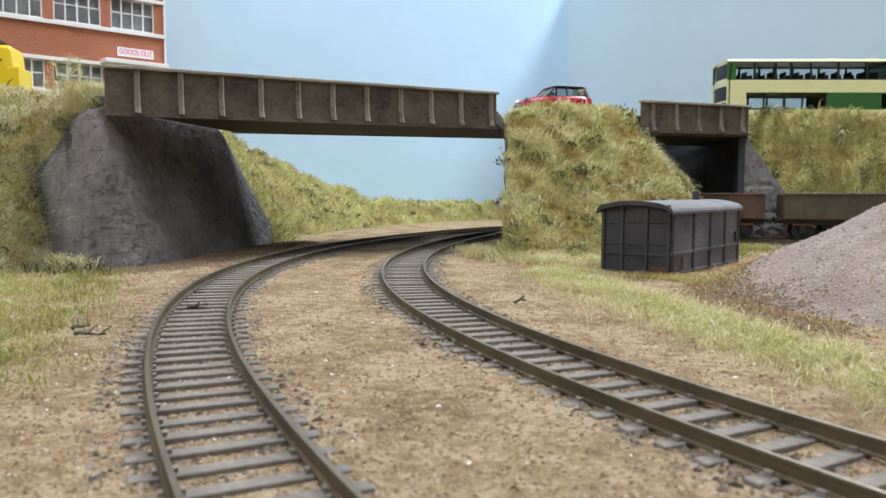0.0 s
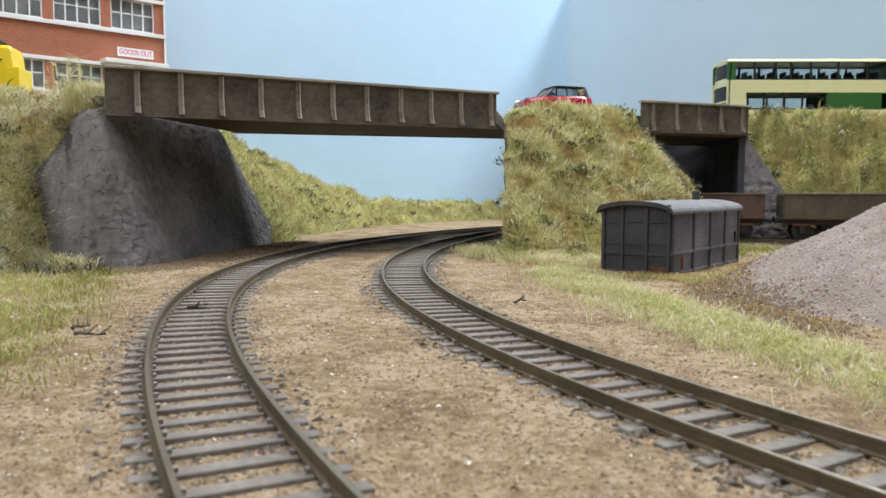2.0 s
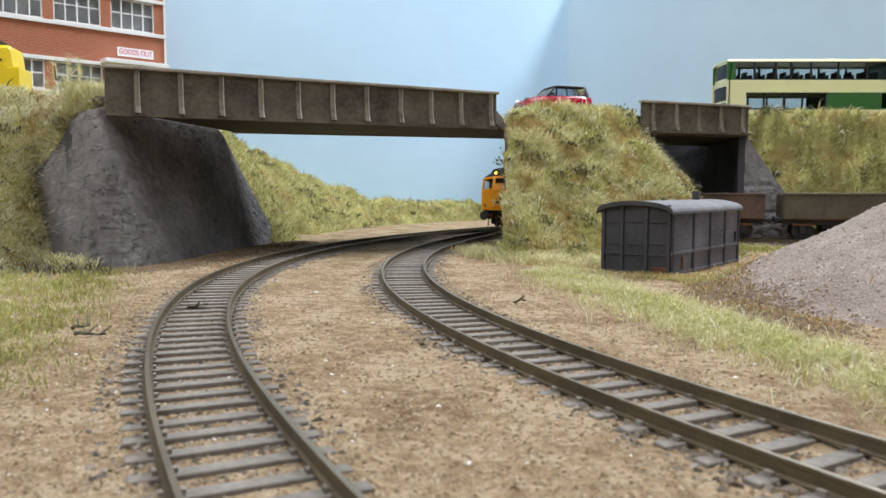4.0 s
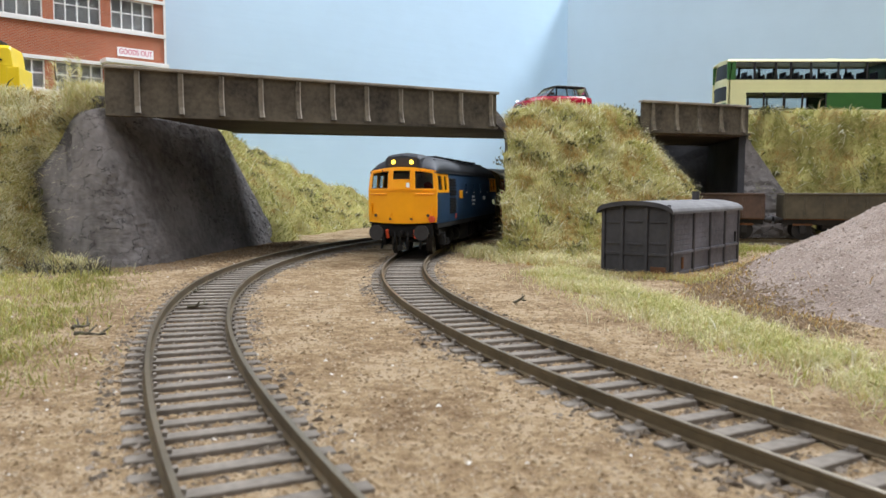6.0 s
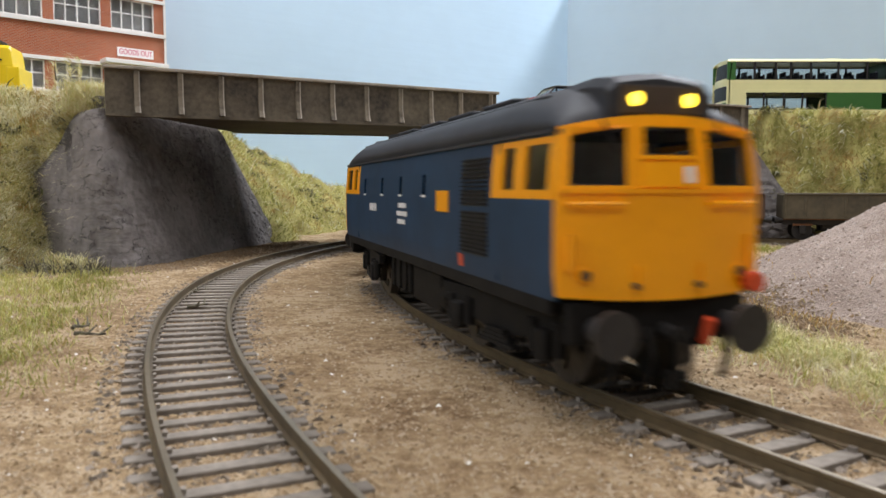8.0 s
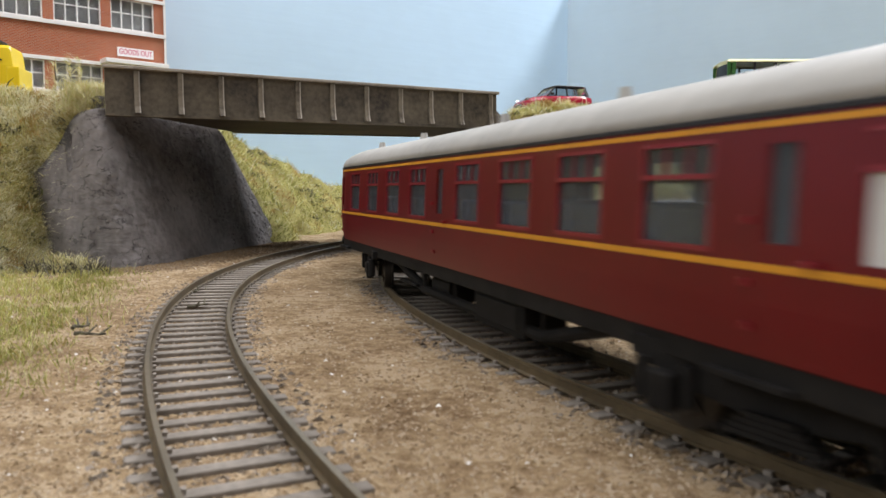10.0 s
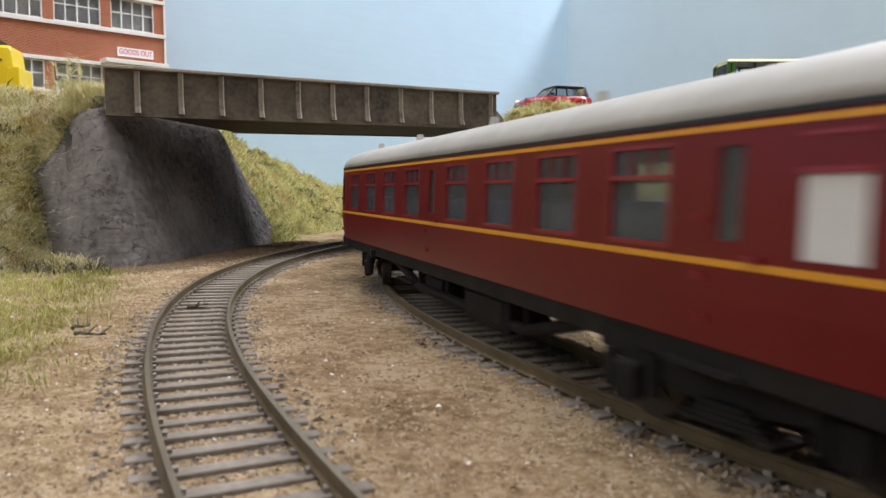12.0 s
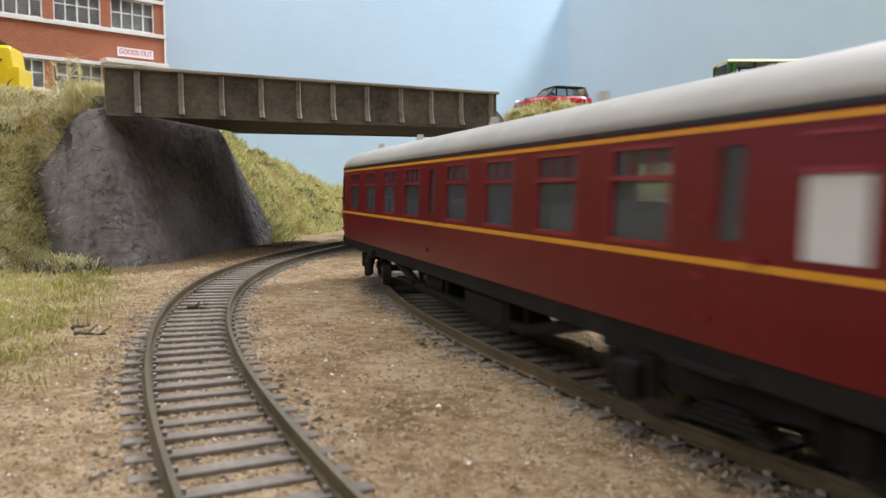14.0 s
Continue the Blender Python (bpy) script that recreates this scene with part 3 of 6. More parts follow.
def girder(parent, length, z0, z1, z_top, posts, first, pitch):
    """Plate girder in its own axes: x along, y outwards is negative."""
    bm = bmesh.new()
    loft(bm, [[(0, 0, z0), (0, 2, z0), (0, 2, z_top - 1.5), (0, 0, z_top - 1.5)], [(length, 0, z1), (length, 2, z1), (length, 2, z_top - 1.5), (length, 0, z_top - 1.5)]])
    bmesh.ops.recalc_face_normals(bm, faces=bm.faces)
    g = part("girder", bm, M_GIRDER, parent, "brown weathered plate girder with upright ribs")
    bm = bmesh.new()
    box(bm, -0.8, length + 0.8, -2.2, 3.4, z_top - 1.5, z_top, 0.3)
    part("top_flange", bm, M_GIRDER_LIT_EDGE, g)
    bm = bmesh.new()
    loft(bm, [[(0, -2.0, z0 - 1.2), (0, 3.4, z0 - 1.2), (0, 3.4, z0), (0, -2.0, z0)], [(length, -2.0, z1 - 1.2), (length, 3.4, z1 - 1.2), (length, 3.4, z1), (length, -2.0, z1)]])
    bmesh.ops.recalc_face_normals(bm, faces=bm.faces)
    part("bottom_flange", bm, M_GIRDER, g)
    rnd = random.Random(3)
    for i in range(posts):
        x = first + i * pitch + rnd.uniform(-0.5, 0.5)
        zb = z0 + (z1 - z0) * x / length
        bm = bmesh.new()
        # rib that flares out towards its foot
        prof = [(-0.1, z_top - 1.5), (-1.5, z_top - 1.5), (-1.7, zb + 9), (-2.5, zb + 3.5), (-3.8, zb + 0.2), (-0.1, zb + 0.2)]
        loft(bm, [[(x - 1.25, y, z) for y, z in prof], [(x + 1.25, y, z) for y, z in prof]])
        bmesh.ops.recalc_face_normals(bm, faces=bm.faces)
        bmesh.ops.bevel(bm, geom=list(bm.edges), offset=0.18, segments=1, affect="EDGES")
        part("rib", bm, M_RIB, g)
        # right-edge strip; on the long bridge its pale colour is a painted highlight
        bm = bmesh.new()
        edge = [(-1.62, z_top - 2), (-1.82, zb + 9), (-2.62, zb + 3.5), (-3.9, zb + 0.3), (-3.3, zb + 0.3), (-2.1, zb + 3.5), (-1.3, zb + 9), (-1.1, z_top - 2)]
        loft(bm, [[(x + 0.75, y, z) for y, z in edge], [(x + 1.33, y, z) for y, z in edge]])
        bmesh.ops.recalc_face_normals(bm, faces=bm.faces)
        part("rib_edge", bm, M_GIRDER_LIT_EDGE if posts > 6 else M_RIB, g)
    return g


def bridge(a, b, skew, z0, z1, posts, first, pitch, label, z_top=92.0, under=(-2.5, -2.5)):
    d = b - a
    turn = math.degrees(math.atan2(d.y, d.x))
    root = thing("road_bridge", label, "bridge", "road bridges", at=(a.x, a.y, 0), turn=turn)
    L = d.length
    girder(root, L, z0, z1, z_top, posts, first, pitch)
    r = Matrix.Rotation(-math.radians(turn), 2)
    sk = r @ skew
    bm = bmesh.new()
    pts = [(0, 2.2), (L, 2.2), (L + sk.x, sk.y - 2.2), (sk.x, sk.y - 2.2)]
    slab(bm, pts, [z0 + under[0], z1 + under[1], z1 + under[1], z0 + under[0]], ROAD_Z - 0.8)
    part("deck", bm, M_DECK, root, "dark rusty underside of the deck")
    bm = bmesh.new()
    slab(bm, [(-0, 3.6), (L, 3.6), (L + sk.x, sk.y - 3.6), (sk.x, sk.y - 3.6)], ROAD_Z - 0.8, ROAD_Z)
    part("carriageway", bm, M_ROAD, root)
    bm = bmesh.new()
    q = [(sk.x, sk.y - 2), (L + sk.x, sk.y - 2), (L + sk.x, sk.y), (sk.x, sk.y)]
    slab(bm, q, [z0 + under[0] - 0.8, z1 + under[1] - 0.8, z1 + under[1] - 0.8, z0 + under[0] - 0.8], 88)
    part("far_girder", bm, M_GIRDER, root)
    return root


bridge(G1A, G1B, SKEW, 68.2, 69.8, 11, 13.9, 19.3, "long brown plate girder road bridge over two tracks", 90.3, (2.0, 3.4))
bridge(G2A, G2B, Vector((10, 100)), 72, 72.5, 5, 8, 19, "short brown plate girder bridge over the siding")


def face_wall(name, rows, thick, label, material=M_STONE, cuts=26):
    """A stone wall on four corners (two below, two above), with an uneven face and thickness away from the viewer."""
    (ax, ay, az), (bx, by, bz), (cx, cy, cz), (dx, dy, dz) = rows  # bottom a, b, top c (over b), d (over a)
    A, B, C, D = (Vector(p) for p in rows)
    nrm = (B - A).cross(D - A).normalized()
    bm = bmesh.new()
    grid = []
    for j in range(cuts + 1):
        line = []
        for i in range(cuts + 1):
            u, v = i / cuts, j / cuts
            p = (A * (1 - u) + B * u) * (1 - v) + (D * (1 - u) + C * u) * v
            k = 0.9 * noise.noise(p / 9) + 0.6 * noise.noise(p / 3.2)
            if noise.noise(Vector((p.x + p.y, p.z * 1.3, 4.0)) / 5.5) > 0.33:
                k -= 0.9
            line.append(bm.verts.new(p + nrm * k))
        grid.append(line)
    for a, b in zip(grid, grid[1:]):
        for i in range(cuts):
            bm.faces.new((a[i], a[i + 1], b[i + 1], b[i]))
    back = [bm.verts.new(p - nrm * thick) for p in (A, B, C, D)]
    bm.faces.new(back[::-1])
    edges = ([r for r in grid[0]], [r[-1] for r in grid], grid[-1][::-1], [r[0] for r in grid][::-1])
    for e, (p, q) in zip(edges, ((0, 1), (1, 2), (2, 3), (3, 0))):
        bm.faces.new([*e[::-1], back[p], back[q]])
    bmesh.ops.recalc_face_normals(bm, faces=bm.faces)
    return structure(name, bm, material, label, "abutment")




def curved_abutment():
    """Abutment and both wing walls as one rounded, battered stone face."""
    B = GROUND - 2
    cols = [((-200, 369, B), (-203, 371, 33)), ((-176, 354, B), (-180, 362, 52)), ((-151, 343, B), (-166, 354, 67)), ((-138, 350, B), (-158, 360, 71)), ((-132, 392, B), (-153, 400, 71)),
            ((-127, 440, B), (-148, 444, 71)), ((-121, 482, B), (-143, 486, 71)), ((-117, 501, B), (-131, 504, 40)), ((-113, 521, B), (-115, 522, 2))]
    cols = [(Vector(a), Vector(b)) for a, b in cols]

    def curve(k, i, f):
        p = [cols[max(0, min(len(cols) - 1, i + o))][k] for o in (-1, 0, 1, 2)]
        return 0.5 * (2 * p[1] + (p[2] - p[0]) * f + (2 * p[0] - 5 * p[1] + 4 * p[2] - p[3]) * f * f + (3 * p[1] - p[0] - 3 * p[2] + p[3]) * f ** 3)
    nu, nv = 150, 60
    bm = bmesh.new()
    grid, back = [], []
    for i in range(nu + 1):
        k = min(i / nu * (len(cols) - 1), len(cols) - 1 - 1e-6)
        lo, hi = curve(0, int(k), k % 1), curve(1, int(k), k % 1)
        line = []
        for j in range(nv + 1):
            p = lo.lerp(hi, j / nv)
            d = 0.7 * noise.noise(p / 11) + 0.45 * noise.noise(p / 4)
            course = Vector((p.x + p.y * 1.2, p.z * 1.9, 2.0))
            crack = abs(noise.noise(course / 7.0))
            if crack < 0.05:
                d -= 0.9 * (1 - crack / 0.05)
            if noise.noise(course / 3.6 + Vector((9, 0, 0))) > 0.42:
                d -= 0.55
            line.append(bm.verts.new(p + Vector((d * 0.9, -d * 0.35, 0))))
        grid.append(line)
        back.append((bm.verts.new(lo + Vector((-9, 5, 0))), bm.verts.new(hi + Vector((-7, 5, 0)))))
    for a, b, ka, kb in zip(grid, grid[1:], back, back[1:]):
        for j in range(nv):
            bm.faces.new((a[j], b[j], b[j + 1], a[j + 1]))
        bm.faces.new((ka[0], ka[1], kb[1], kb[0]))
        bm.faces.new((a[-1], b[-1], kb[1], ka[1]))
    bm.faces.new((*grid[-1], back[-1][1], back[-1][0]))
    bm.faces.new((*grid[0][::-1], back[0][0], back[0][1]))
    bmesh.ops.recalc_face_normals(bm, faces=bm.faces)
    ob = structure("abutment_1", bm, M_STONE, "curved grey stone bridge abutment with cracked wing walls", "abutment")
    for p in ob.data.polygons:
        p.use_smooth = len(p.vertices) == 4
    return ob


curved_abutment()
bm = bmesh.new()
slab(bm, [(-172, 366), (-162, 361), (-157, 376), (-168, 386)], 62, ROAD_Z - 5)
structure("bearing_block", bm, M_STONE, "grey stone block under the end of the girder", "bridge block")
face_wall("abutment_2", [(56, 600, GROUND - 2), (37, 458, GROUND - 2), (37, 458, 71), (56, 600, 71)], 6, "grey stone abutment beside the far track", cuts=12)
face_wall("abutment_3", [(216, 541, GROUND - 2), (228, 640, GROUND - 2), (228, 640, 71), (216, 541, 71)], 6, "stone abutment beside the siding, darkened as shade under the bridge", M_OPENING_SHADE, cuts=12)
face_wall("wing_wall_3", [(214, 540.5, GROUND - 2), (260, 524, GROUND - 2), (258, 525, 1), (214.5, 541, 71)], 6, "grey coursed stone wing wall beside the siding", cuts=20)
face_wall("abutment_4", [(140, 640, GROUND - 2), (130, 508, GROUND - 2), (130, 508, 71), (140, 640, 71)], 6, "stone abutment beside the siding, darkened as shade under the bridge", M_OPENING_SHADE, cuts=12)
# wall added to close the opening, dark as the shade inside it
face_wall("abutment_back", [(120, 646, GROUND - 2), (300, 646, GROUND - 2), (300, 646, 73), (120, 646, 73)], 6, "added wall closing the siding bridge opening, coloured as its shade", M_OPENING_SHADE, cuts=10)

bm = bmesh.new()
slab(bm, [(42, 490), (132, 536), (150, 640), (58, 640)], 74, ROAD_Z + 0.4)
slab(bm, [(226, 600), (640, 600), (640, 720), (228, 690)], 74, ROAD_Z + 0.4)
slab(bm, [(-160, 382), (-205, 420), (-420, 440), (-420, 560), (-142, 520)], 74, ROAD_Z + 0.4)
structure("road", bm, M_ROAD, "dark tarmac road across the banks and bridges", "road")

# ---------------------------------------------------------------- factory
def brick_material():
    m = bpy.data.materials.new("red_model_brick")
    m.use_nodes = True
    n, l = m.node_tree.nodes, m.node_tree.links
    b = n["Principled BSDF"]
    b.inputs["Roughness"].default_value = 0.85
    tc, sep, com = n.new("ShaderNodeTexCoord"), n.new("ShaderNodeSeparateXYZ"), n.new("ShaderNodeCombineXYZ")
    l.new(tc.outputs["Object"], sep.inputs[0])
    l.new(sep.outputs["X"], com.inputs["X"])
    l.new(sep.outputs["Z"], com.inputs["Y"])
    br = n.new("ShaderNodeTexBrick")
    br.inputs["Scale"].default_value = 1000.0
    br.inputs["Brick Width"].default_value, br.inputs["Row Height"].default_value = 3.0, 1.15
    br.inputs["Mortar Size"].default_value = 0.2
    br.inputs["Color1"].default_value, br.inputs["Color2"].default_value = (0.36, 0.070, 0.022, 1), (0.46, 0.105, 0.035, 1)
    br.inputs["Mortar"].default_value = (0.42, 0.23, 0.15, 1)
    l.new(com.outputs[0], br.inputs["Vector"])
    l.new(br.outputs["Color"], b.inputs["Base Color"])
    bp = n.new("ShaderNodeBump")
    bp.invert = True
    bp.inputs["Distance"].default_value, bp.inputs["Strength"].default_value = 0.15 * U, 0.8
    l.new(br.outputs["Fac"], bp.inputs["Height"])
    l.new(bp.outputs[0], b.inputs["Normal"])
    return m


M_BRICK = brick_material()
M_WHITE = mat("white_plastic", (0.80, 0.79, 0.77), 0.5, var=0.05, scale=40, fine=300)
M_GLASS = glass("window_glass")
M_DARKROOM = mat("dark_interior", (0.10, 0.095, 0.10), 0.9, var=0.3, scale=40, fine=200)
M_SIGNRED = mat("sign_red", (0.55, 0.03, 0.10), 0.6, var=0.05)
M_GREYBLIND = mat("grey_blind", (0.60, 0.57, 0.58), 0.8, var=0.3, scale=30, fine=120)


def text_mesh(name, words, size, material, parent, place):
    """Built-in font letters turned into a mesh; place is a matrix in the parent's space, metres."""
    cu = bpy.data.curves.new(name, "FONT")
    cu.body, cu.size, cu.align_x, cu.align_y, cu.extrude = words, size * U, "CENTER", "CENTER", 0.08 * U
    tmp = new(name, cu)
    me = bpy.data.meshes.new_from_object(tmp.evaluated_get(bpy.context.evaluated_depsgraph_get()))
    bpy.data.objects.remove(tmp)
    me.materials.append(material)
    ob = new(name, me)
    ob.parent = parent
    ob.matrix_basis = place
    return ob


def factory():
    root = thing("factory_building", "red brick factory with white-framed windows and white sill bands", "building", at=(-231.5, 640, 0), turn=math.degrees(math.atan2(-84, -91)) + 180)
    # local x runs along the front towards the viewer's right, so the front spans x from -300 to 0
    W, base, top = 300.0, GROUND, 268.0
    bays = [(-42.5 - 42.0 * i, -8.0 - 42.0 * i) for i in range(7)]
    rows = [(108.5, 130.0), (160.5, 184.5), (213.0, 237.0)]
    holes = [(a, b, z0, z1) for a, b in bays for z0, z1 in rows]
    place = lambda u, z, d: (u, d, z)
    bm = bmesh.new()
    wall_grid(bm, holes, -W, 0, base, top, place, 5.0)
    wall = part("front_wall", bm, M_BRICK, root)
    bm = bmesh.new()
    box(bm, -5, 0, 5, 120, base, top)
    part("end_wall", bm, M_BRICK, root)
    part("back_wall", boxed(-W, -5, 115, 120, base, top), M_BRICK, root)
    part("end_wall", boxed(-W, -W + 5, 5, 115, base, top), M_BRICK, root)
    part("roof", boxed(-W - 2, 2, -2, 122, top, top + 4), M_ROAD, root)
    part("interior", boxed(-W + 6, -6, 5.3, 6.3, base, top - 2), M_GREYBLIND, root)
    for z0, z1 in rows:
        part("sill_band", boxed(-W, 1.2, -1.6, 0, z0 - 3.2, z0 - 0.2, 0.2), M_WHITE, root, "white sill band")
        part("lintel_band", boxed(-W, 1.2, -1.3, 0, z1 + 0.2, z1 + 3.0, 0.2), M_WHITE, root, "white lintel band")
    for a, b in bays:
        for z0, z1 in rows:
            win = new("window")
            win.parent = root
            frame_bm = bmesh.new()
            ins = 1.0
            for q in ((a, b, z0, z0 + ins), (a, b, z1 - ins, z1), (a, a + ins, z0 + ins, z1 - ins), (b - ins, b, z0 + ins, z1 - ins)):
                box(frame_bm, q[0], q[1], 0.6, 1.8, q[2], q[3])
            w = b - a
            for k in range(1, 4):
                x = a + w * k / 4
                box(frame_bm, x - 0.5, x + 0.5, 0.7, 1.7, z0 + ins, z1 - ins)
            zc = z0 + (z1 - z0) * 0.55
            box(frame_bm, a + ins, b - ins, 0.75, 1.65, zc - 0.45, zc + 0.45)
            part("window_frame", frame_bm, M_WHITE, win)
            part("pane", boxed(a + ins, b - ins, 1.9, 2.2, z0 + ins, z1 - ins), M_GLASS, win)
    # corner trim, sign and canopy
    part("corner_trim", boxed(-0.2, 1.4, -1.0, 0.6, base, top), M_WHITE, root, "white corner strip")
    sign = part("sign_board", boxed(-38.5, -9.6, -1.0, 0, 139.4, 146.4, 0.15), M_WHITE, root, "white sign with dark red lettering")
    text_mesh("lettering", "GOODS OUT", 6.0, M_SIGNRED, sign, pose(-24.0 * U, -1.1 * U, 143.0 * U, 90, 0, 0) @ Matrix.Diagonal((0.74, 1, 1, 1)))
    part("canopy", boxed(-52, -2, -14, 0, 131.5, 135, 0.4), M_WHITE, root, "white flat canopy over the loading door")
    return root


factory()

# ---------------------------------------------------------------- vehicles on the road
M_CREAM = mat("cream_paint", (0.72, 0.68, 0.36), 0.35, var=0.04)
M_GREEN = mat("dark_green_paint", (0.035, 0.12, 0.03), 0.35, var=0.08)
M_TYRE = mat("black_rubber", (0.015, 0.015, 0.015), 0.8)
M_YELLOW = mat("bright_yellow_paint", (0.78, 0.56, 0.012), 0.35, var=0.05)
M_RED = mat("glossy_red_paint", (0.32, 0.008, 0.025), 0.2, var=0.05)
M_CARGLASS = glass("tinted_glass", (0.45, 0.5, 0.52))
M_SEATS = mat("dark_seat_cloth", (0.035, 0.04, 0.055), 0.9)
M_CHROME = mat("chrome", (0.75, 0.75, 0.75), 0.15, metal=1.0, var=0.05)
M_ORANGE = mat("orange_plastic", (0.7, 0.10, 0.01), 0.4)


def wheel_part(parent, x, y, z, r, w, axis="y"):
    d = Vector((0, w / 2, 0)) if axis == "y" else Vector((w / 2, 0, 0))
    c = Vector((x, y, z))
    wh = part("wheel", cyled(c - d, c + d, r, seg=20), M_TYRE, parent)
    part("hub", cyled(c - d * 1.05, c + d * 1.05, r * 0.55, seg=14), M_CHROME, wh)
    return wh


def bus():
    root = thing("double_decker_bus", "cream and green double-deck model bus on the road", "bus", at=(227.5, 615, ROAD_Z - 1.0))
    L, W, H = 131.0, 33.0, 57.0
    near = lambda u, z, d: (u, d, z)
    far = lambda u, z, d: (u, W - d, z)
    up = [6.0, 22.0, 39.0, 51.0, 67.0, 89.0, 112.0, 128.0]
    upper = [(a + 0.8, b - 0.8, 40.4, 53.2) for a, b in zip(up, up[1:])]
    low = [15.0, 30.0, 46.0, 61.0, 80.0]
    lower = [(a + 0.7, b - 0.7, 17.0, 28.8) for a, b in zip(low, low[1:])] + [(124.5, 130.0, 17.0, 28.8)]
    for pl in (near, far):
        bm = bmesh.new()
        wall_grid(bm, upper + lower, 0, L, 4.0, H - 2.4, pl, 0.9, zs=(6.0, 16.0, 29.6, 39.6, 53.8), us=(80.5, 124.0))
        for f in bm.faces:
            c = f.calc_center_median()
            if c.z > 39.5 and c.z < 54:
                f.material_index = 2 if c.x > 6.2 else 1
            elif 16.0 < c.z < 29.6 and c.x > 15.0:
                f.material_index = 1 if c.x > 80.3 else 2
        part("side", bm, [M_CREAM, M_GREEN, M_BLACK], root)
        for u0, u1, z0, z1 in upper + lower:
            bm = bmesh.new()
            quad_plate(bm, pl, u0, u1, z0, z1, 0.3, 0.5)
            part("pane", bm, M_GLASS, root)
    # rounded front, sloped upper window
    fpl = lambda u, z, d: (-1.2 + abs(u - W / 2) ** 2 * 0.010 + max(0, z - 38) * 0.10 + d, u, z)
    fholes = [(2.0, W - 2.0, 41.0, 53.0), (2.0, W - 2.0, 23.5, 35.0)]
    bm = bmesh.new()
    wall_grid(bm, fholes, 0, W, 4.0, H - 2.4, fpl, 0.9, us=[W * k / 8 for k in range(1, 8)], zs=(22.0, 39.0))
    for f in bm.faces:
        if f.calc_center_median().z < 22:
            f.material_index = 1
    front = part("front", bm, [M_CREAM, M_GREEN], root)
    for u0, u1, z0, z1 in fholes:
        bm = bmesh.new()
        quad_plate(bm, fpl, u0, u1, z0, z1, 0.3, 0.5, n=8)
        part("windscreen", bm, M_BLACK, front)
    part("back", boxed(L - 0.9, L, 0.9, W - 0.9, 4.0, H - 2.4), M_GREEN, root)
    bm = bmesh.new()
    rings = []
    for u in (0.6, 3.0, L - 3, L):
        e = 0.6 if u in (0.6, L) else 0.0
        rings.append([(u, 0.2, H - 2.4), (u, W - 0.2, H - 2.4), (u, W - 1.6, H - 0.7 - e), (u, W / 2, H - e), (u, 1.6, H - 0.7 - e)])
    loft(bm, rings)
    bmesh.ops.recalc_face_normals(bm, faces=bm.faces)
    roof = part("roof", bm, M_CREAM, root)
    for u in (85, 118):
        part("roof_vent", boxed(u, u + 9, 10, 22, H - 0.6, H + 1.1, 0.4), M_CREAM, roof)
    part("upper_floor", boxed(1, L - 1, 1, W - 1, 33.0, 35.0), M_SEATS, root)
    part("lower_floor", boxed(1, L - 1, 1, W - 1, 4.2, 6.0), M_SEATS, root)
    for deck, n in ((35.0, 11), (6.0, 9)):
        for i in range(n):
            for y in (3, 19):
                bm = bmesh.new()
                x = 12 + i * 10.5
                box(bm, x, x + 5, y, y + 11, deck, deck + 5, 0.5)
                box(bm, x + 4, x + 5.4, y, y + 11, deck + 4, deck + 11.5, 0.6)
                part("seat", bm, M_SEATS, root)
    for x in (25, 100):
        for y in (2.2, W - 2.2):
            wheel_part(root, x, y, 6.3, 6.3, 4)
    return root


bus()


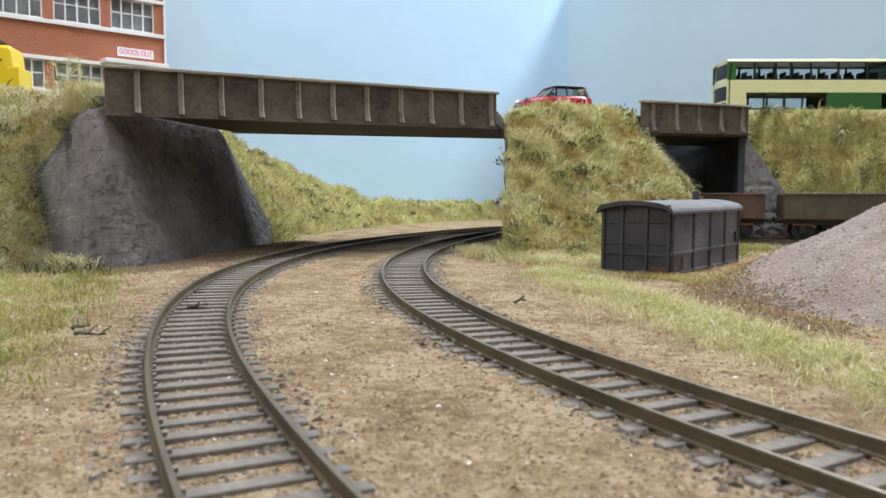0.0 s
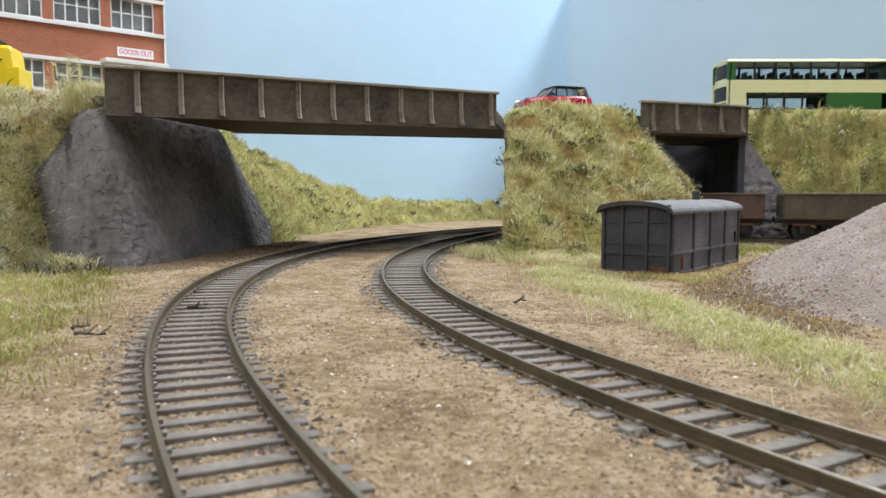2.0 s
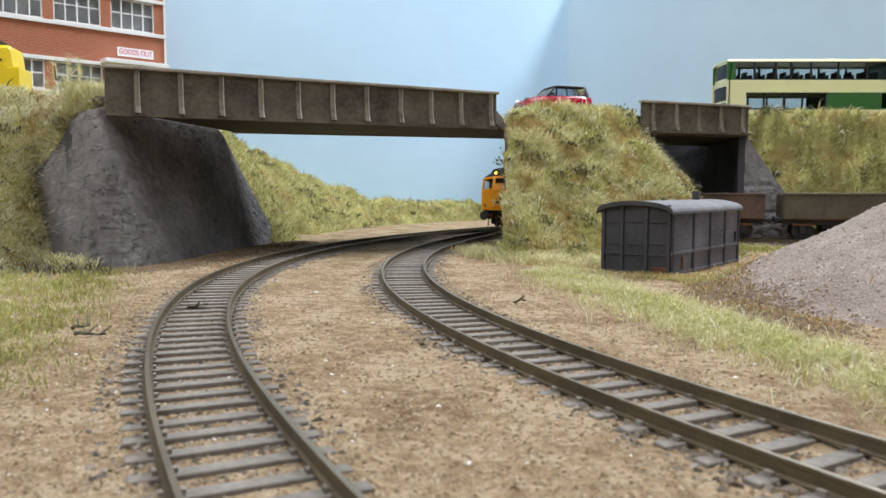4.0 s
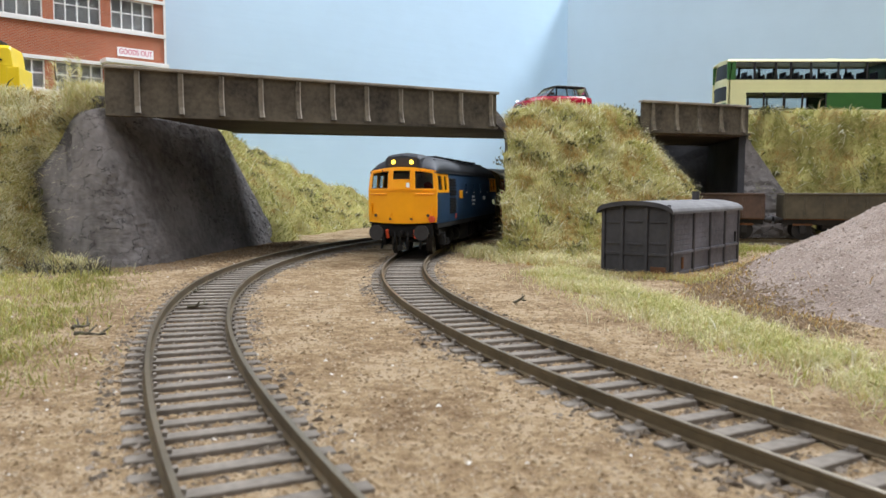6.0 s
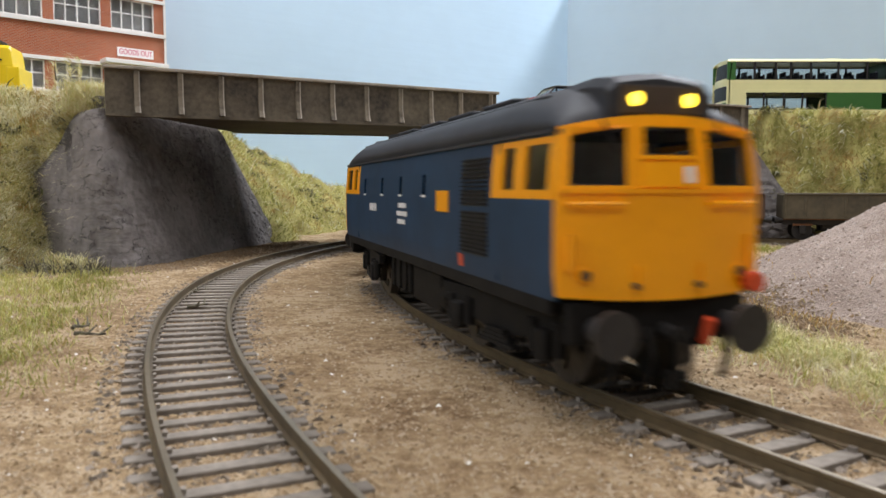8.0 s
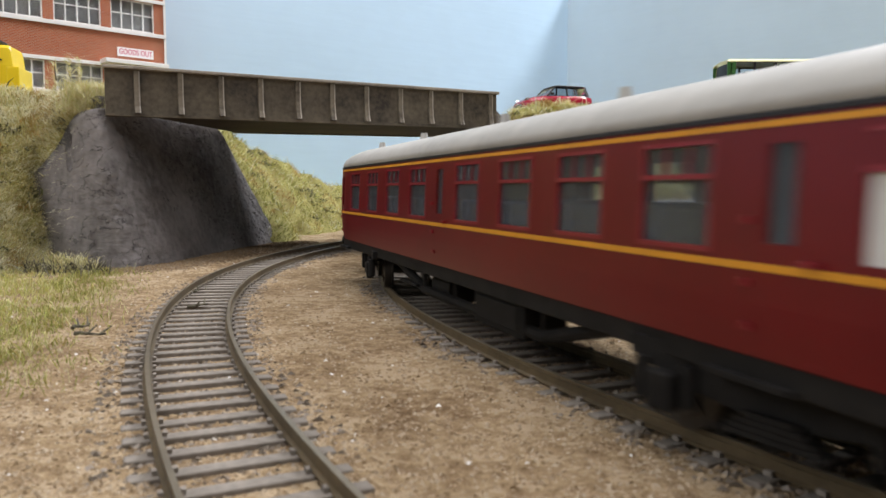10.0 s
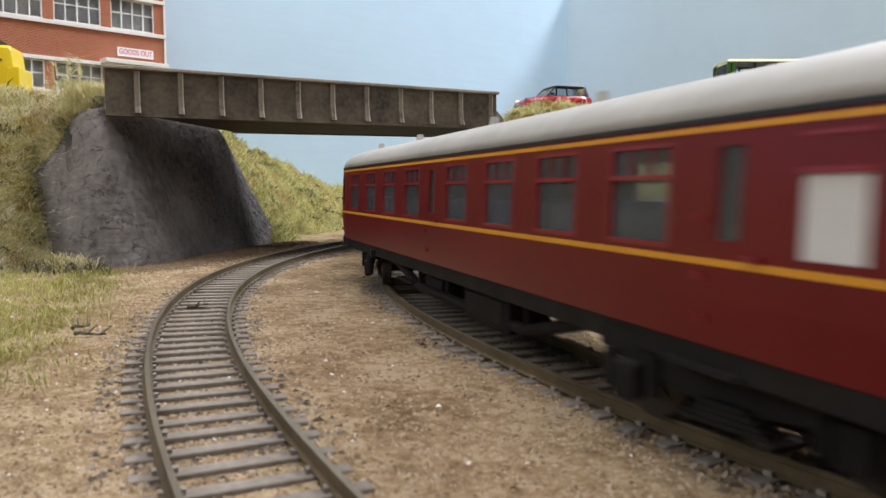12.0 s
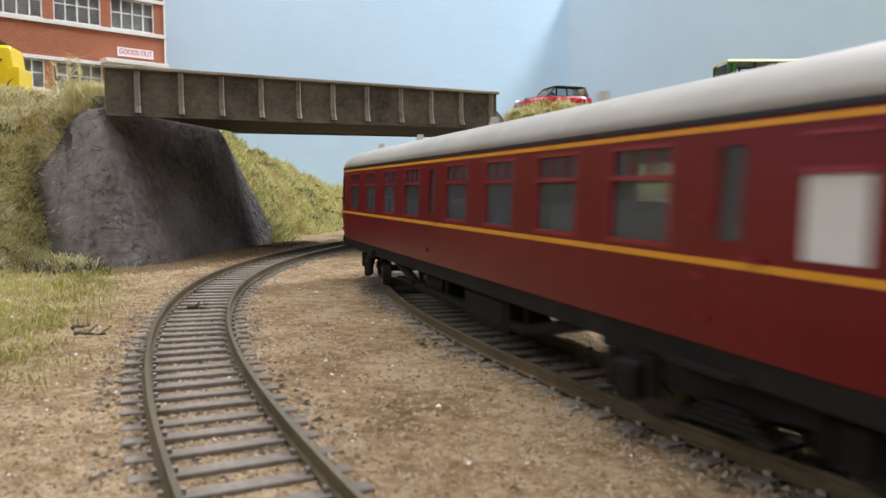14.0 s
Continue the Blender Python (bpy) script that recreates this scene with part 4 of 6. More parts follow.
def small_car():
    root = thing("small_car", "glossy red hatchback with black roof parked behind the grass", "car", at=(77, 528, ROAD_Z + 1.6), turn=-158)
    # local x forward, length 49, width 23
    W = 11.5
    lower = []
    for x, w, zt, zb in ((-24.5, 8.5, 9.5, 4), (-23, 11, 11.5, 2.6), (-15, W, 12.2, 2.4), (0, W, 12.0, 2.4), (10, W, 11.6, 2.4), (18, 11.2, 10.6, 2.4), (23, 10, 8.8, 2.8), (24.8, 8, 6.8, 4)):
        lower.append([(x, -w, zb), (x, -w - 0.3, (zb + zt) / 2), (x, -w * 0.93, zt - 0.6), (x, -w * 0.7, zt), (x, w * 0.7, zt), (x, w * 0.93, zt - 0.6), (x, w + 0.3, (zb + zt) / 2), (x, w, zb)])
    bm = bmesh.new()
    loft(bm, lower)
    bmesh.ops.recalc_face_normals(bm, faces=bm.faces)
    body = part("body", bm, M_RED, root, smooth=True)
    bm = bmesh.new()
    loft(bm, [[(x0, -w0, 11.6), (x1, -w1, 17.6), (x1, w1, 17.6), (x0, w0, 11.6)] for x0, x1, w0, w1 in ((-22, -19.5, 9.4, 8.2), (9.5, 2.5, 9.8, 8.4))])
    bmesh.ops.recalc_face_normals(bm, faces=bm.faces)
    part("cabin_glass", bm, M_CARGLASS, root)
    bm = bmesh.new()
    loft(bm, [[(x, -w, z), (x, -w * 0.9, z + 1.0), (x, w * 0.9, z + 1.0), (x, w, z)] for x, w, z in ((-20.5, 7.6, 17.3), (-17, 8.7, 17.6), (0, 8.8, 17.6), (3.2, 8.0, 17.2))])
    bmesh.ops.recalc_face_normals(bm, faces=bm.faces)
    part("roof", bm, M_BLACK, root, smooth=True)
    for s in (-1, 1):
        for xa, xb in ((8.8, 2.4), (-5.5, -5.5), (-20.5, -18.4)):
            part("pillar", cyled((xa, s * 9.75, 11.4), (xb, s * 8.4, 17.7), 0.55, seg=8), M_BLACK if xa > -10 else M_CHROME, body)
        part("headlight", cyled((21.5, s * 7.4, 8.6), (23.2, s * 7.8, 8.3), 1.9, 1.6, seg=14), M_CHROME, root, "round chrome headlight")
        part("wing_mirror", boxed(5.4, 7.6, s * 12.2 - 1, s * 12.2 + 1, 11.8, 13.4, 0.4), M_BLACK, root)
        for x in (-15, 15):
            wheel_part(root, x, s * 10.6, 3.9, 3.9, 3)
        part("stripe", boxed(-22.5, 20, s * 11.6 - 0.2, s * 11.6 + 0.2, 4.6, 5.6), M_BLACK, root)
    part("grille", boxed(24.3, 25.1, -5, 5, 4.4, 6.6, 0.3), M_BLACK, root)
    part("front_bumper", boxed(23.4, 25.3, -9, 9, 3.0, 4.3, 0.4), M_CHROME, root)
    root.matrix_basis = pose(75.5 * U, 528 * U, (ROAD_Z + 1.6) * U, 0, 0, -162) @ Matrix.Diagonal((1.03, 1.1, 1.06, 1))
    return root


small_car()


def yellow_lorry():
    root = thing("yellow_tipper_lorry", "bright yellow model lorry with black roof rail", "lorry", at=(-236, 430, ROAD_Z + 0.4), turn=12)
    bm = bmesh.new()
    rings = []
    for x, t, b in ((-70, 27, 8), (-66, 29, 6), (-3.2, 29, 6), (-2.4, 28.6, 6), (-1.7, 27.4, 6), (-0.6, 17, 7)):
        rings.append([(x, -11, b), (x, -11.4, 18), (x, -10.6, t - 1.6), (x, -9, t), (x, 9, t), (x, 10.6, t - 1.6), (x, 11.4, 18), (x, 11, b)])
    loft(bm, rings)
    bmesh.ops.recalc_face_normals(bm, faces=bm.faces)
    body = part("body", bm, M_YELLOW, root)
    part("rear_step", boxed(-4, 2.4, -11.6, 11.6, 5.5, 17.4, 0.6), M_YELLOW, root)
    part("side_band", boxed(-64, -6, -11.9, -11.2, 20.4, 21.2), M_BLACK, root)
    for y in (-8.6, 8.6):
        part("roof_rail", boxed(-40, -8.6, y - 0.7, y + 0.7, 31.4, 32.8, 0.3), M_BLACK, root, "black roof rail")
        for x in (-38, -10):
            part("rail_post", boxed(x - 0.7, x + 0.7, y - 0.6, y + 0.6, 28.8, 31.6), M_BLACK, root)
    part("rail_cross", boxed(-11, -8.6, -8, 8, 31.3, 32.7, 0.3), M_BLACK, root)
    bars = bmesh.new()
    for i in range(5):
        box(bars, -40 + i * 6.5, -36 + i * 6.5, -11.75, -11.5, 22.6, 24.0)
    part("lettering_bar", bars, M_BLACK, body)
    for x in (-54, -14):
        for y in (-9.6, 9.6):
            wheel_part(root, x, y, 6.2, 6.2, 4)
    return root


yellow_lorry()

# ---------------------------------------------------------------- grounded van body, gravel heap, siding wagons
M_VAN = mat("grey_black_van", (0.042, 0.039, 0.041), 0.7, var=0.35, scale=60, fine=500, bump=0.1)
# light falling on the near side is mixed into this paler panel colour
M_VANSIDE_LIT = mat("dusty_van_panel", (0.130, 0.124, 0.140), 0.75, var=0.5, scale=50, fine=450, bump=0.1)
M_VANROOF = mat("dusty_roof_felt", (0.17, 0.165, 0.165), 0.9, var=0.25, scale=60, fine=500, bump=0.15)
M_RUST = mat("brown_rust", (0.13, 0.055, 0.022), 0.85, var=0.4, scale=80, fine=500)
M_WAGON = mat("weathered_wagon_brown", (0.075, 0.042, 0.027), 0.75, var=0.4, scale=50, fine=400)
M_OLIVE = mat("faded_olive_wagon", (0.070, 0.056, 0.032), 0.75, var=0.35, scale=50, fine=400)
M_GRAVEL = mat("pinkish_gravel", (0.27, 0.213, 0.177), 0.95, var=0.35, scale=150, fine=1400, bump=0.9, tint=(0.24, 0.18, 0.145), spec=0.2)
M_STONES = palette("gravel_stones", [(0.25, 0.19, 0.155), (0.32, 0.25, 0.205), (0.37, 0.295, 0.25), (0.50, 0.44, 0.39), (0.34, 0.26, 0.21)], 0.9, 0.3)


def van_body():
    """Old goods van body standing on the ground. Local x across its end, y along its side."""
    root = thing("grounded_van_body", "old dark grey goods van body standing on the ground", "van body", at=(93.6, 310.5, GROUND - 0.5), turn=-39)
    W, L, H = 31.0, 84.0, 27.6
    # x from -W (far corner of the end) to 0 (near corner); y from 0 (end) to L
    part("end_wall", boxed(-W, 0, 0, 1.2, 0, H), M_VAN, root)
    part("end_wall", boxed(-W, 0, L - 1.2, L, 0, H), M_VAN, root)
    side = part("side_wall", boxed(-1.2, 0, 1.2, L - 1.2, 0, H), M_VANSIDE_LIT, root, "dusty planked side in five panels, painted lighter as lit")
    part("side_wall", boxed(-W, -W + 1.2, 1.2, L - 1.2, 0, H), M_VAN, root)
    # planks proud of the side
    for k in range(7):
        z = 10.8 + k * 2.25
        part("plank", boxed(0, 0.22, 1.5, L - 1.5, z, z + 2.0, 0.08), M_VANSIDE_LIT, side)
    posts = [0.9, 24, 44, 63.5, L - 0.9]
    for y in posts:
        part("post", boxed(0, 0.9, y - 0.75, y + 0.75, 0.5, H, 0.2), M_VAN, side)
    part("waist_rail", boxed(0, 0.8, 0, L, 9.2, 10.6, 0.2), M_VANSIDE_LIT, side)
    part("bottom_rail", boxed(0, 0.7, 0, L, 0.6, 2.0, 0.2), M_VANSIDE_LIT, side)
    part("top_rail", boxed(0, 0.7, 0, L, H - 1.2, H, 0.2), M_VAN, side)
    part("door_handle", boxed(0.2, 1.0, 78, 79, 11, 16, 0.2), M_BLACK, side)
    part("lamp_iron", boxed(0.2, 1.1, 11, 12, 3, 8, 0.2), M_RUST, side)
    # end framing
    for x in (-W + 0.8, -21.5, -10.5, -0.8):
        part("end_post", boxed(x - 0.75, x + 0.75, -1.0, 0, 0, H + 2.5, 0.2), M_VAN, root)
    part("end_rail", boxed(-W, 0, -0.6, 0, 8.6, 9.8, 0.15), M_VAN, root)
    for x, z in ((-26, 13), (-26, 22), (-16, 13), (-16, 22.6), (-5.5, 13.5), (-5.5, 22.4)):
        part("end_batten", boxed(x - 3.4, x + 3.4, -0.5, 0, z, z + 0.8, 0.12), M_VAN, root)
    part("rusty_patch", boxed(-8.5, -1.0, -0.35, 0, 0, 4.2, 0.15), M_RUST, root, "brown rusty lower corner")
    # arc roof with overhang and the gable pieces under it
    n = 12
    arc = [(-W / 2 + (W / 2 + 1.6) * math.sin(a), H + 4.2 * math.cos(a) ** 1 - 0.2) for a in [(-1 + 2 * i / n) * math.pi / 2 for i in range(n + 1)]]
    prof = arc + [(x, z - 1.1) for x, z in arc[::-1]]
    bm = bmesh.new()
    loft(bm, [[(x, -2.2, z) for x, z in prof], [(x, L + 2.0, z) for x, z in prof]])
    bmesh.ops.recalc_face_normals(bm, faces=bm.faces)
    roof = part("roof", bm, M_VANROOF, root, "dusty grey arched roof")
    edge = [(x, z + 0.15) for x, z in arc] + [(x, z - 1.7) for x, z in arc[::-1]]
    bm = bmesh.new()
    loft(bm, [[(x, -2.6, z) for x, z in edge], [(x, -2.0, z) for x, z in edge]])
    bmesh.ops.recalc_face_normals(bm, faces=bm.faces)
    part("roof_edge", bm, M_VAN, roof)
    part("chimney", cyled((-14, 64, H + 3), (-14, 64, H + 8), 1.9, 1.7, seg=12), M_VAN, roof, "short dark stove chimney")
    gable = [(-W, H - 1)] + [(max(-W, min(0, x)), z - 1.2) for x, z in arc] + [(0, H - 1)]
    bm = bmesh.new()
    loft(bm, [[(x, 0.1, z) for x, z in gable], [(x, 1.2, z) for x, z in gable]])
    bmesh.ops.recalc_face_normals(bm, faces=bm.faces)
    part("gable", bm, M_VAN, root)
    return root


van_body()


def heap_height(x, y):
    d = math.hypot((x - 192) / 96, (y - 252) / 104)
    z = 50 * (1 - d) if d > 0.12 else 44 - 50 * (0.12 - d) * 0.3
    return GROUND + z + lump(x, y, 22, 1.8, 7) + lump(x, y, 5, 0.45, 8) + lump(x, y, 2, 0.2, 9)


def gravel_heap():
    root = thing("gravel_heap", "large pinkish-grey gravel heap beside the van body", "gravel heap", kind="structure")
    bm = bmesh.new()
    step = 2.2
    vs = {}
    for j in range(int(240 / step)):
        for i in range(int(215 / step)):
            x, y = 84 + i * step, 132 + j * step
            vs[i, j] = bm.verts.new((x, y, max(GROUND - 1.5, heap_height(x, y))))
    for (i, j) in list(vs):
        if (i + 1, j + 1) in vs:
            bm.faces.new((vs[i, j], vs[i + 1, j], vs[i + 1, j + 1], vs[i, j + 1]))
    part("heap", bm, M_GRAVEL, root, smooth=True)
    return root


gravel_heap()


def heap_spot(rnd):
    x, y = rnd.uniform(92, 215), rnd.uniform(140, 360)
    z = heap_height(x, y)
    return (x, y, z) if z > GROUND - 0.3 else None


scatter_grains("gravel_stones", "loose pinkish gravel stones on the heap", 22000, heap_spot, 0.42, M_STONES, 71)


def open_wagon(at_s, length, body_mat, label, ladder=False):
    x, y, th = on_path(PATH_S, at_s)
    root = thing("open_goods_wagon", label, "wagon", "siding wagons", at=(x, y, 0), turn=math.degrees(th) - 90)
    # local x along the wagon
    h = length / 2
    z0, z1, W = 14.0, 29.5, 15.5
    for sgn in (-1, 1):
        sd = part("side", boxed(-h, h, sgn * W - 0.6, sgn * W + 0.6, z0, z1, 0.2), body_mat, root)
        k = int(length / 11)
        for i in range(k + 1):
            u = -h + 0.8 + (length - 1.6) * i / k
            part("side_rib", boxed(u - 0.7, u + 0.7, sgn * (W + 0.6) - 0.6, sgn * (W + 0.6) + 0.6, z0, z1 - 1.4, 0.15), body_mat, sd)
        part("top_rail", boxed(-h, h, sgn * W - 1.3, sgn * W + 1.3, z1 - 0.2, z1 + 1.1, 0.25), body_mat, sd)
        part("solebar", boxed(-h, h, sgn * 11 - 0.8, sgn * 11 + 0.8, 10, 14, 0.2), M_BLACK, root)
        for u in (-h + 12, h - 12):
            bm = bmesh.new()
            cyl(bm, (u, sgn * 8.7 - 1, 6.2), (u, sgn * 8.7 + 1, 6.2), 6.2, seg=20)
            part("wheel", bm, M_BLACK, root)
            part("axle_box", boxed(u - 2, u + 2, sgn * 12.2 - 1.4, sgn * 12.2 + 1.4, 4, 9.5, 0.4), M_BLACK, root)
            part("leaf_spring", boxed(u - 6, u + 6, sgn * 12 - 0.7, sgn * 12 + 0.7, 9.3, 10.8, 0.3), M_RUST, root)
        part("brake_gear", boxed(-9, 9, sgn * 11.8 - 0.4, sgn * 11.8 + 0.4, 5.0, 6.2), M_BLACK, root)
        part("tank", cyled((-h + 24, sgn * 6, 9), (-h + 36, sgn * 6, 9), 3.2, seg=14), M_BLACK, root)
    for u in (-h, h):
        part("end", boxed(u - 0.6, u + 0.6, -W, W, z0, z1, 0.2), body_mat, root)
        for y2 in (-11.5, 11.5):
            s = 1 if u > 0 else -1
            part("buffer", cyled((u, y2, 13), (u + s * 5, y2, 13), 1.1, 2.6, seg=14), M_BLACK, root)
    part("floor", boxed(-h, h, -W, W, z0 - 0.6, z0 + 0.6), M_RUST, root)
    if ladder:
        for u in (-h + 2.2, -h + 7.2):
            part("ladder_rail", boxed(u - 0.5, u + 0.5, -W - 2.2, -W - 1.4, 4.5, z0 + 4), M_RUST, root)
        for z in (6, 9.5, 13):
            part("ladder_rung", boxed(-h + 2.2, -h + 7.2, -W - 2.1, -W - 1.5, z, z + 0.8), M_RUST, root)
    return root


open_wagon(34, 96, M_OLIVE, "faded olive open goods wagon with ribbed sides on the siding")
open_wagon(-74, 96, M_WAGON, "rusty brown open goods wagon half under the bridge", ladder=True)
open_wagon(142, 96, M_WAGON, "rusty brown open goods wagon with ribbed sides on the siding")

# ---------------------------------------------------------------- loose cover on the ground
STRIP = [(52, 330), (50, 300), (58, 255), (66, 215), (74, 175), (84, 130), (100, 60)]


def strip_spots(line, width, n, seed):
    rnd = random.Random(seed)
    out = []
    for _ in range(n):
        k = rnd.random() * (len(line) - 1)
        i = int(k)
        f = k - i
        x = line[i][0] + (line[i + 1][0] - line[i][0]) * f + rnd.gauss(0, width)
        y = line[i][1] + (line[i + 1][1] - line[i][1]) * f + rnd.gauss(0, width)
        if noise.noise(Vector((x / 14, y / 14, seed))) + 0.5 * noise.noise(Vector((x / 4, y / 4, seed + 3))) < -0.12:
            continue
        out.append((x, y, max(ground_height(x, y), heap_height(x, y) if x > 84 else -99), 0, 0, 1))
    return out


blades("grass_strip", "low pale grass strip beside the track", strip_spots(STRIP, 8.0, 28000, 81), M_GRASS_DRY, 82, 4.2, 0.11, 1.0)
blades("grass_strip", "low green grass strip beside the track", strip_spots(STRIP, 5.5, 20000, 83), M_GRASS, 84, 4.2, 0.12, 1.0)
blades("grass_tufts", "straggly dry grass round the van body", strip_spots([(40, 360), (60, 350), (72, 335), (84, 312), (94, 301), (112, 318), (140, 362)], 7.0, 2600, 85), M_GRASS_DEAD, 86, 3.0, 0.13, 1.4)
blades("grass_tufts", "mixed green grass round the van body", strip_spots([(40, 370), (62, 350), (76, 314), (96, 292), (118, 312)], 6.0, 2600, 185), M_GRASS, 186, 2.6, 0.13, 1.0)
blades("grass_tufts", "straggly straw at the foot of the bank", strip_spots([(20, 440), (24, 405), (36, 382), (60, 366), (80, 362)], 7.0, 9000, 87), M_GRASS_DRY, 88, 7.5, 0.16, 1.3)
blades("grass_tufts", "low grass at the foot of the abutment bank", strip_spots([(-86, 130), (-104, 175), (-116, 220), (-134, 275), (-150, 322), (-178, 345), (-215, 340)], 9.0, 9000, 89), M_GRASS_DARK, 90, 3.2, 0.11, 1.0)
blades("grass_tufts", "green grass at the foot of the abutment bank", strip_spots([(-104, 130), (-126, 200), (-150, 270), (-185, 320), (-230, 320)], 13.0, 10000, 91), M_GRASS, 92, 4.2, 0.12, 1.0)


def earth_spot(rnd):
    y = 62 + rnd.random() ** 1.5 * 420
    x = rnd.uniform(-0.62, 0.64) * y
    z = ground_height(x, y)
    if x > 84 and heap_height(x, y) > z:
        return None
    return x, y, z


def track_stone_spot(rnd):
    path = PATH_R if rnd.random() < 0.5 else PATH_L
    s = rnd.uniform(-560, 140)
    x, y, th = on_path(path, s)
    o = rnd.choice((-1, 1)) * (9.8 + rnd.random() ** 1.6 * 8.0) if rnd.random() < 0.5 else rnd.uniform(-7.6, 7.6)
    return x + math.cos(th) * o, y + math.sin(th) * o, GROUND - 0.25 if abs(o) < 9 else GROUND + 0.1


scatter_grains("earth_grains", "loose brown and buff earth grains", 70000, earth_spot, 0.40, M_GRAIN, 61)
LITTER = [(58, 352), (72, 332), (84, 318), (92, 308), (104, 300), (112, 294), (94, 262), (96, 228), (97, 190)]


def litter_spot(rnd):
    k = rnd.random() * (len(LITTER) - 1)
    i = int(k)
    x = LITTER[i][0] + (LITTER[i + 1][0] - LITTER[i][0]) * (k - i) + rnd.gauss(0, 6.0)
    y = LITTER[i][1] + (LITTER[i + 1][1] - LITTER[i][1]) * (k - i) + rnd.gauss(0, 6.0)
    return x, y, max(ground_height(x, y), heap_height(x, y) if x > 84 else -99) + 0.15




def siding_spot(rnd):
    x, y, th = on_path(PATH_S, rnd.uniform(-130, 200))
    o = rnd.uniform(-24, 40)
    return x + math.cos(th) * o, y + math.sin(th) * o, GROUND + 0.1


FOOT = [(-176, 344), (-150, 336), (-132, 346), (-124, 392), (-119, 440), (-112, 482), (-104, 525)]


def foot_spot(rnd):
    k = rnd.random() * (len(FOOT) - 1)
    i = int(k)
    x = FOOT[i][0] + (FOOT[i + 1][0] - FOOT[i][0]) * (k - i) + rnd.gauss(3, 7)
    y = FOOT[i][1] + (FOOT[i + 1][1] - FOOT[i][1]) * (k - i) + rnd.gauss(0, 5)
    return x, y, ground_height(x, y) + 0.1


scatter_grains("leaf_litter", "dark brown litter along the foot of the abutment", 13000, foot_spot, 0.6, M_LITTER, 65)
scatter_grains("siding_ballast", "dark oily ballast round the siding", 9000, siding_spot, 0.8, M_BALLAST, 64)
blades("grass_tufts", "dull grass between the van body and the siding", strip_spots([(118, 380), (140, 410), (165, 440), (190, 455)], 9.0, 5000, 187), M_GRASS_DARK, 188, 5.0, 0.16, 1.2)
scatter_grains("leaf_litter", "dark brown leafy litter round the van body", 13000, litter_spot, 0.5, M_LITTER, 63)
blades("grass_tufts", "sparse brown stalks between the van body and the gravel", strip_spots(LITTER, 7.0, 2600, 285), M_GRASS_DEAD, 286, 3.4, 0.14, 1.2)
blades("straws", "few pale straws lying in the grass strip", strip_spots(STRIP, 9.0, 160, 287), M_STRAW, 288, 6.0, 0.22, 2.4)
M_FLECK = palette("pale_flecks", [(0.75, 0.72, 0.66), (0.85, 0.84, 0.80), (0.60, 0.54, 0.46)], 0.6, 0.5)
scatter_grains("pale_flecks", "scattered pale flecks on the earth", 450, earth_spot, 0.38, M_FLECK, 66)
scatter_grains("ballast_grains", "coarse grey-brown ballast round the sleepers", 26000, track_stone_spot, 0.5, M_BALLAST, 62)


def twig(at, turn, length, seed):
    rnd = random.Random(seed)
    root_bm = bmesh.new()
    p = Vector((0, 0, 0.9))
    d = Vector((1, 0, 0))
    for i in range(5):
        q = p + d * length / 5 + Vector((0, rnd.uniform(-0.7, 0.7), rnd.uniform(-0.3, 0.4)))
        cyl(root_bm, p, q, 0.5 - i * 0.06, 0.44 - i * 0.06, seg=7)
        if i in (1, 3):
            cyl(root_bm, q, q + Vector((rnd.uniform(0, 2), rnd.choice((-1, 1)) * 2.2, 1.8)), 0.35, 0.15, seg=5)
        p = q
    ob = part("twig", root_bm, M_TWIG)
    ob.matrix_basis = pose(at[0] * U, at[1] * U, (ground_height(*at) + 0.1) * U, 0, 0, turn)
    return tagged(ob, "small dark broken twig lying on the earth", "twig", "twigs")


blades("grass_tufts", "tall wispy grass against the wing wall", strip_spots([(-160, 334), (-176, 342), (-190, 350), (-205, 352)], 5.0, 2600, 97), M_GRASS_DRY, 98, 9.0, 0.2, 1.2)
blades("dead_stalks", "dry brown stalks at the foot of the wing wall", strip_spots([(-150, 318), (-170, 332), (-190, 338)], 9.0, 500, 99), M_TWIG, 100, 9.0, 0.3, 1.4)
rnd_top = random.Random(95)
top_spots = [(-170 + rnd_top.gauss(0, 5), 366 + rnd_top.gauss(0, 5), ROAD_Z + rnd_top.uniform(-14, 0), rnd_top.gauss(0, 0.6), -0.6, 0.7) for _ in range(2600)]
blades("grass_tufts", "straggly straw round the end of the girder", top_spots, M_GRASS_DRY, 96, 6.0, 0.16, 1.0)
twig((-89, 181), -12, 9, 1)
twig((-93, 188), 70, 5, 2)
twig((-77, 226), 20, 6, 3)
twig((-88, 262), 40, 7, 4)
twig((22, 233), 10, 4, 5)

# ---------------------------------------------------------------- train
M_LOCOBLUE = mat("rail_blue_paint", (0.012, 0.040, 0.083), 0.5, var=0.25, scale=50, fine=300, spec=0.28)
M_LOCOYELLOW = mat("warning_yellow_paint", (0.95, 0.375, 0.004), 0.34, var=0.06, scale=40, fine=300)
M_LOCOROOF = mat("dark_grey_roof", (0.022, 0.025, 0.031), 0.62, var=0.3, scale=60, fine=400)
M_UNDER = mat("grimy_underframe", (0.010, 0.009, 0.008), 0.75, var=0.5, scale=120, fine=700, bump=0.1, spec=0.2)
M_BUFFER = mat("dark_buffer_steel", (0.032, 0.030, 0.030), 0.5, metal=0.2, var=0.3, scale=120, fine=600)
M_WHEEL = mat("dark_wheel_steel", (0.06, 0.055, 0.05), 0.45, metal=0.6, var=0.3)
M_GRILLE = mat("dark_grille", (0.012, 0.012, 0.014), 0.6)
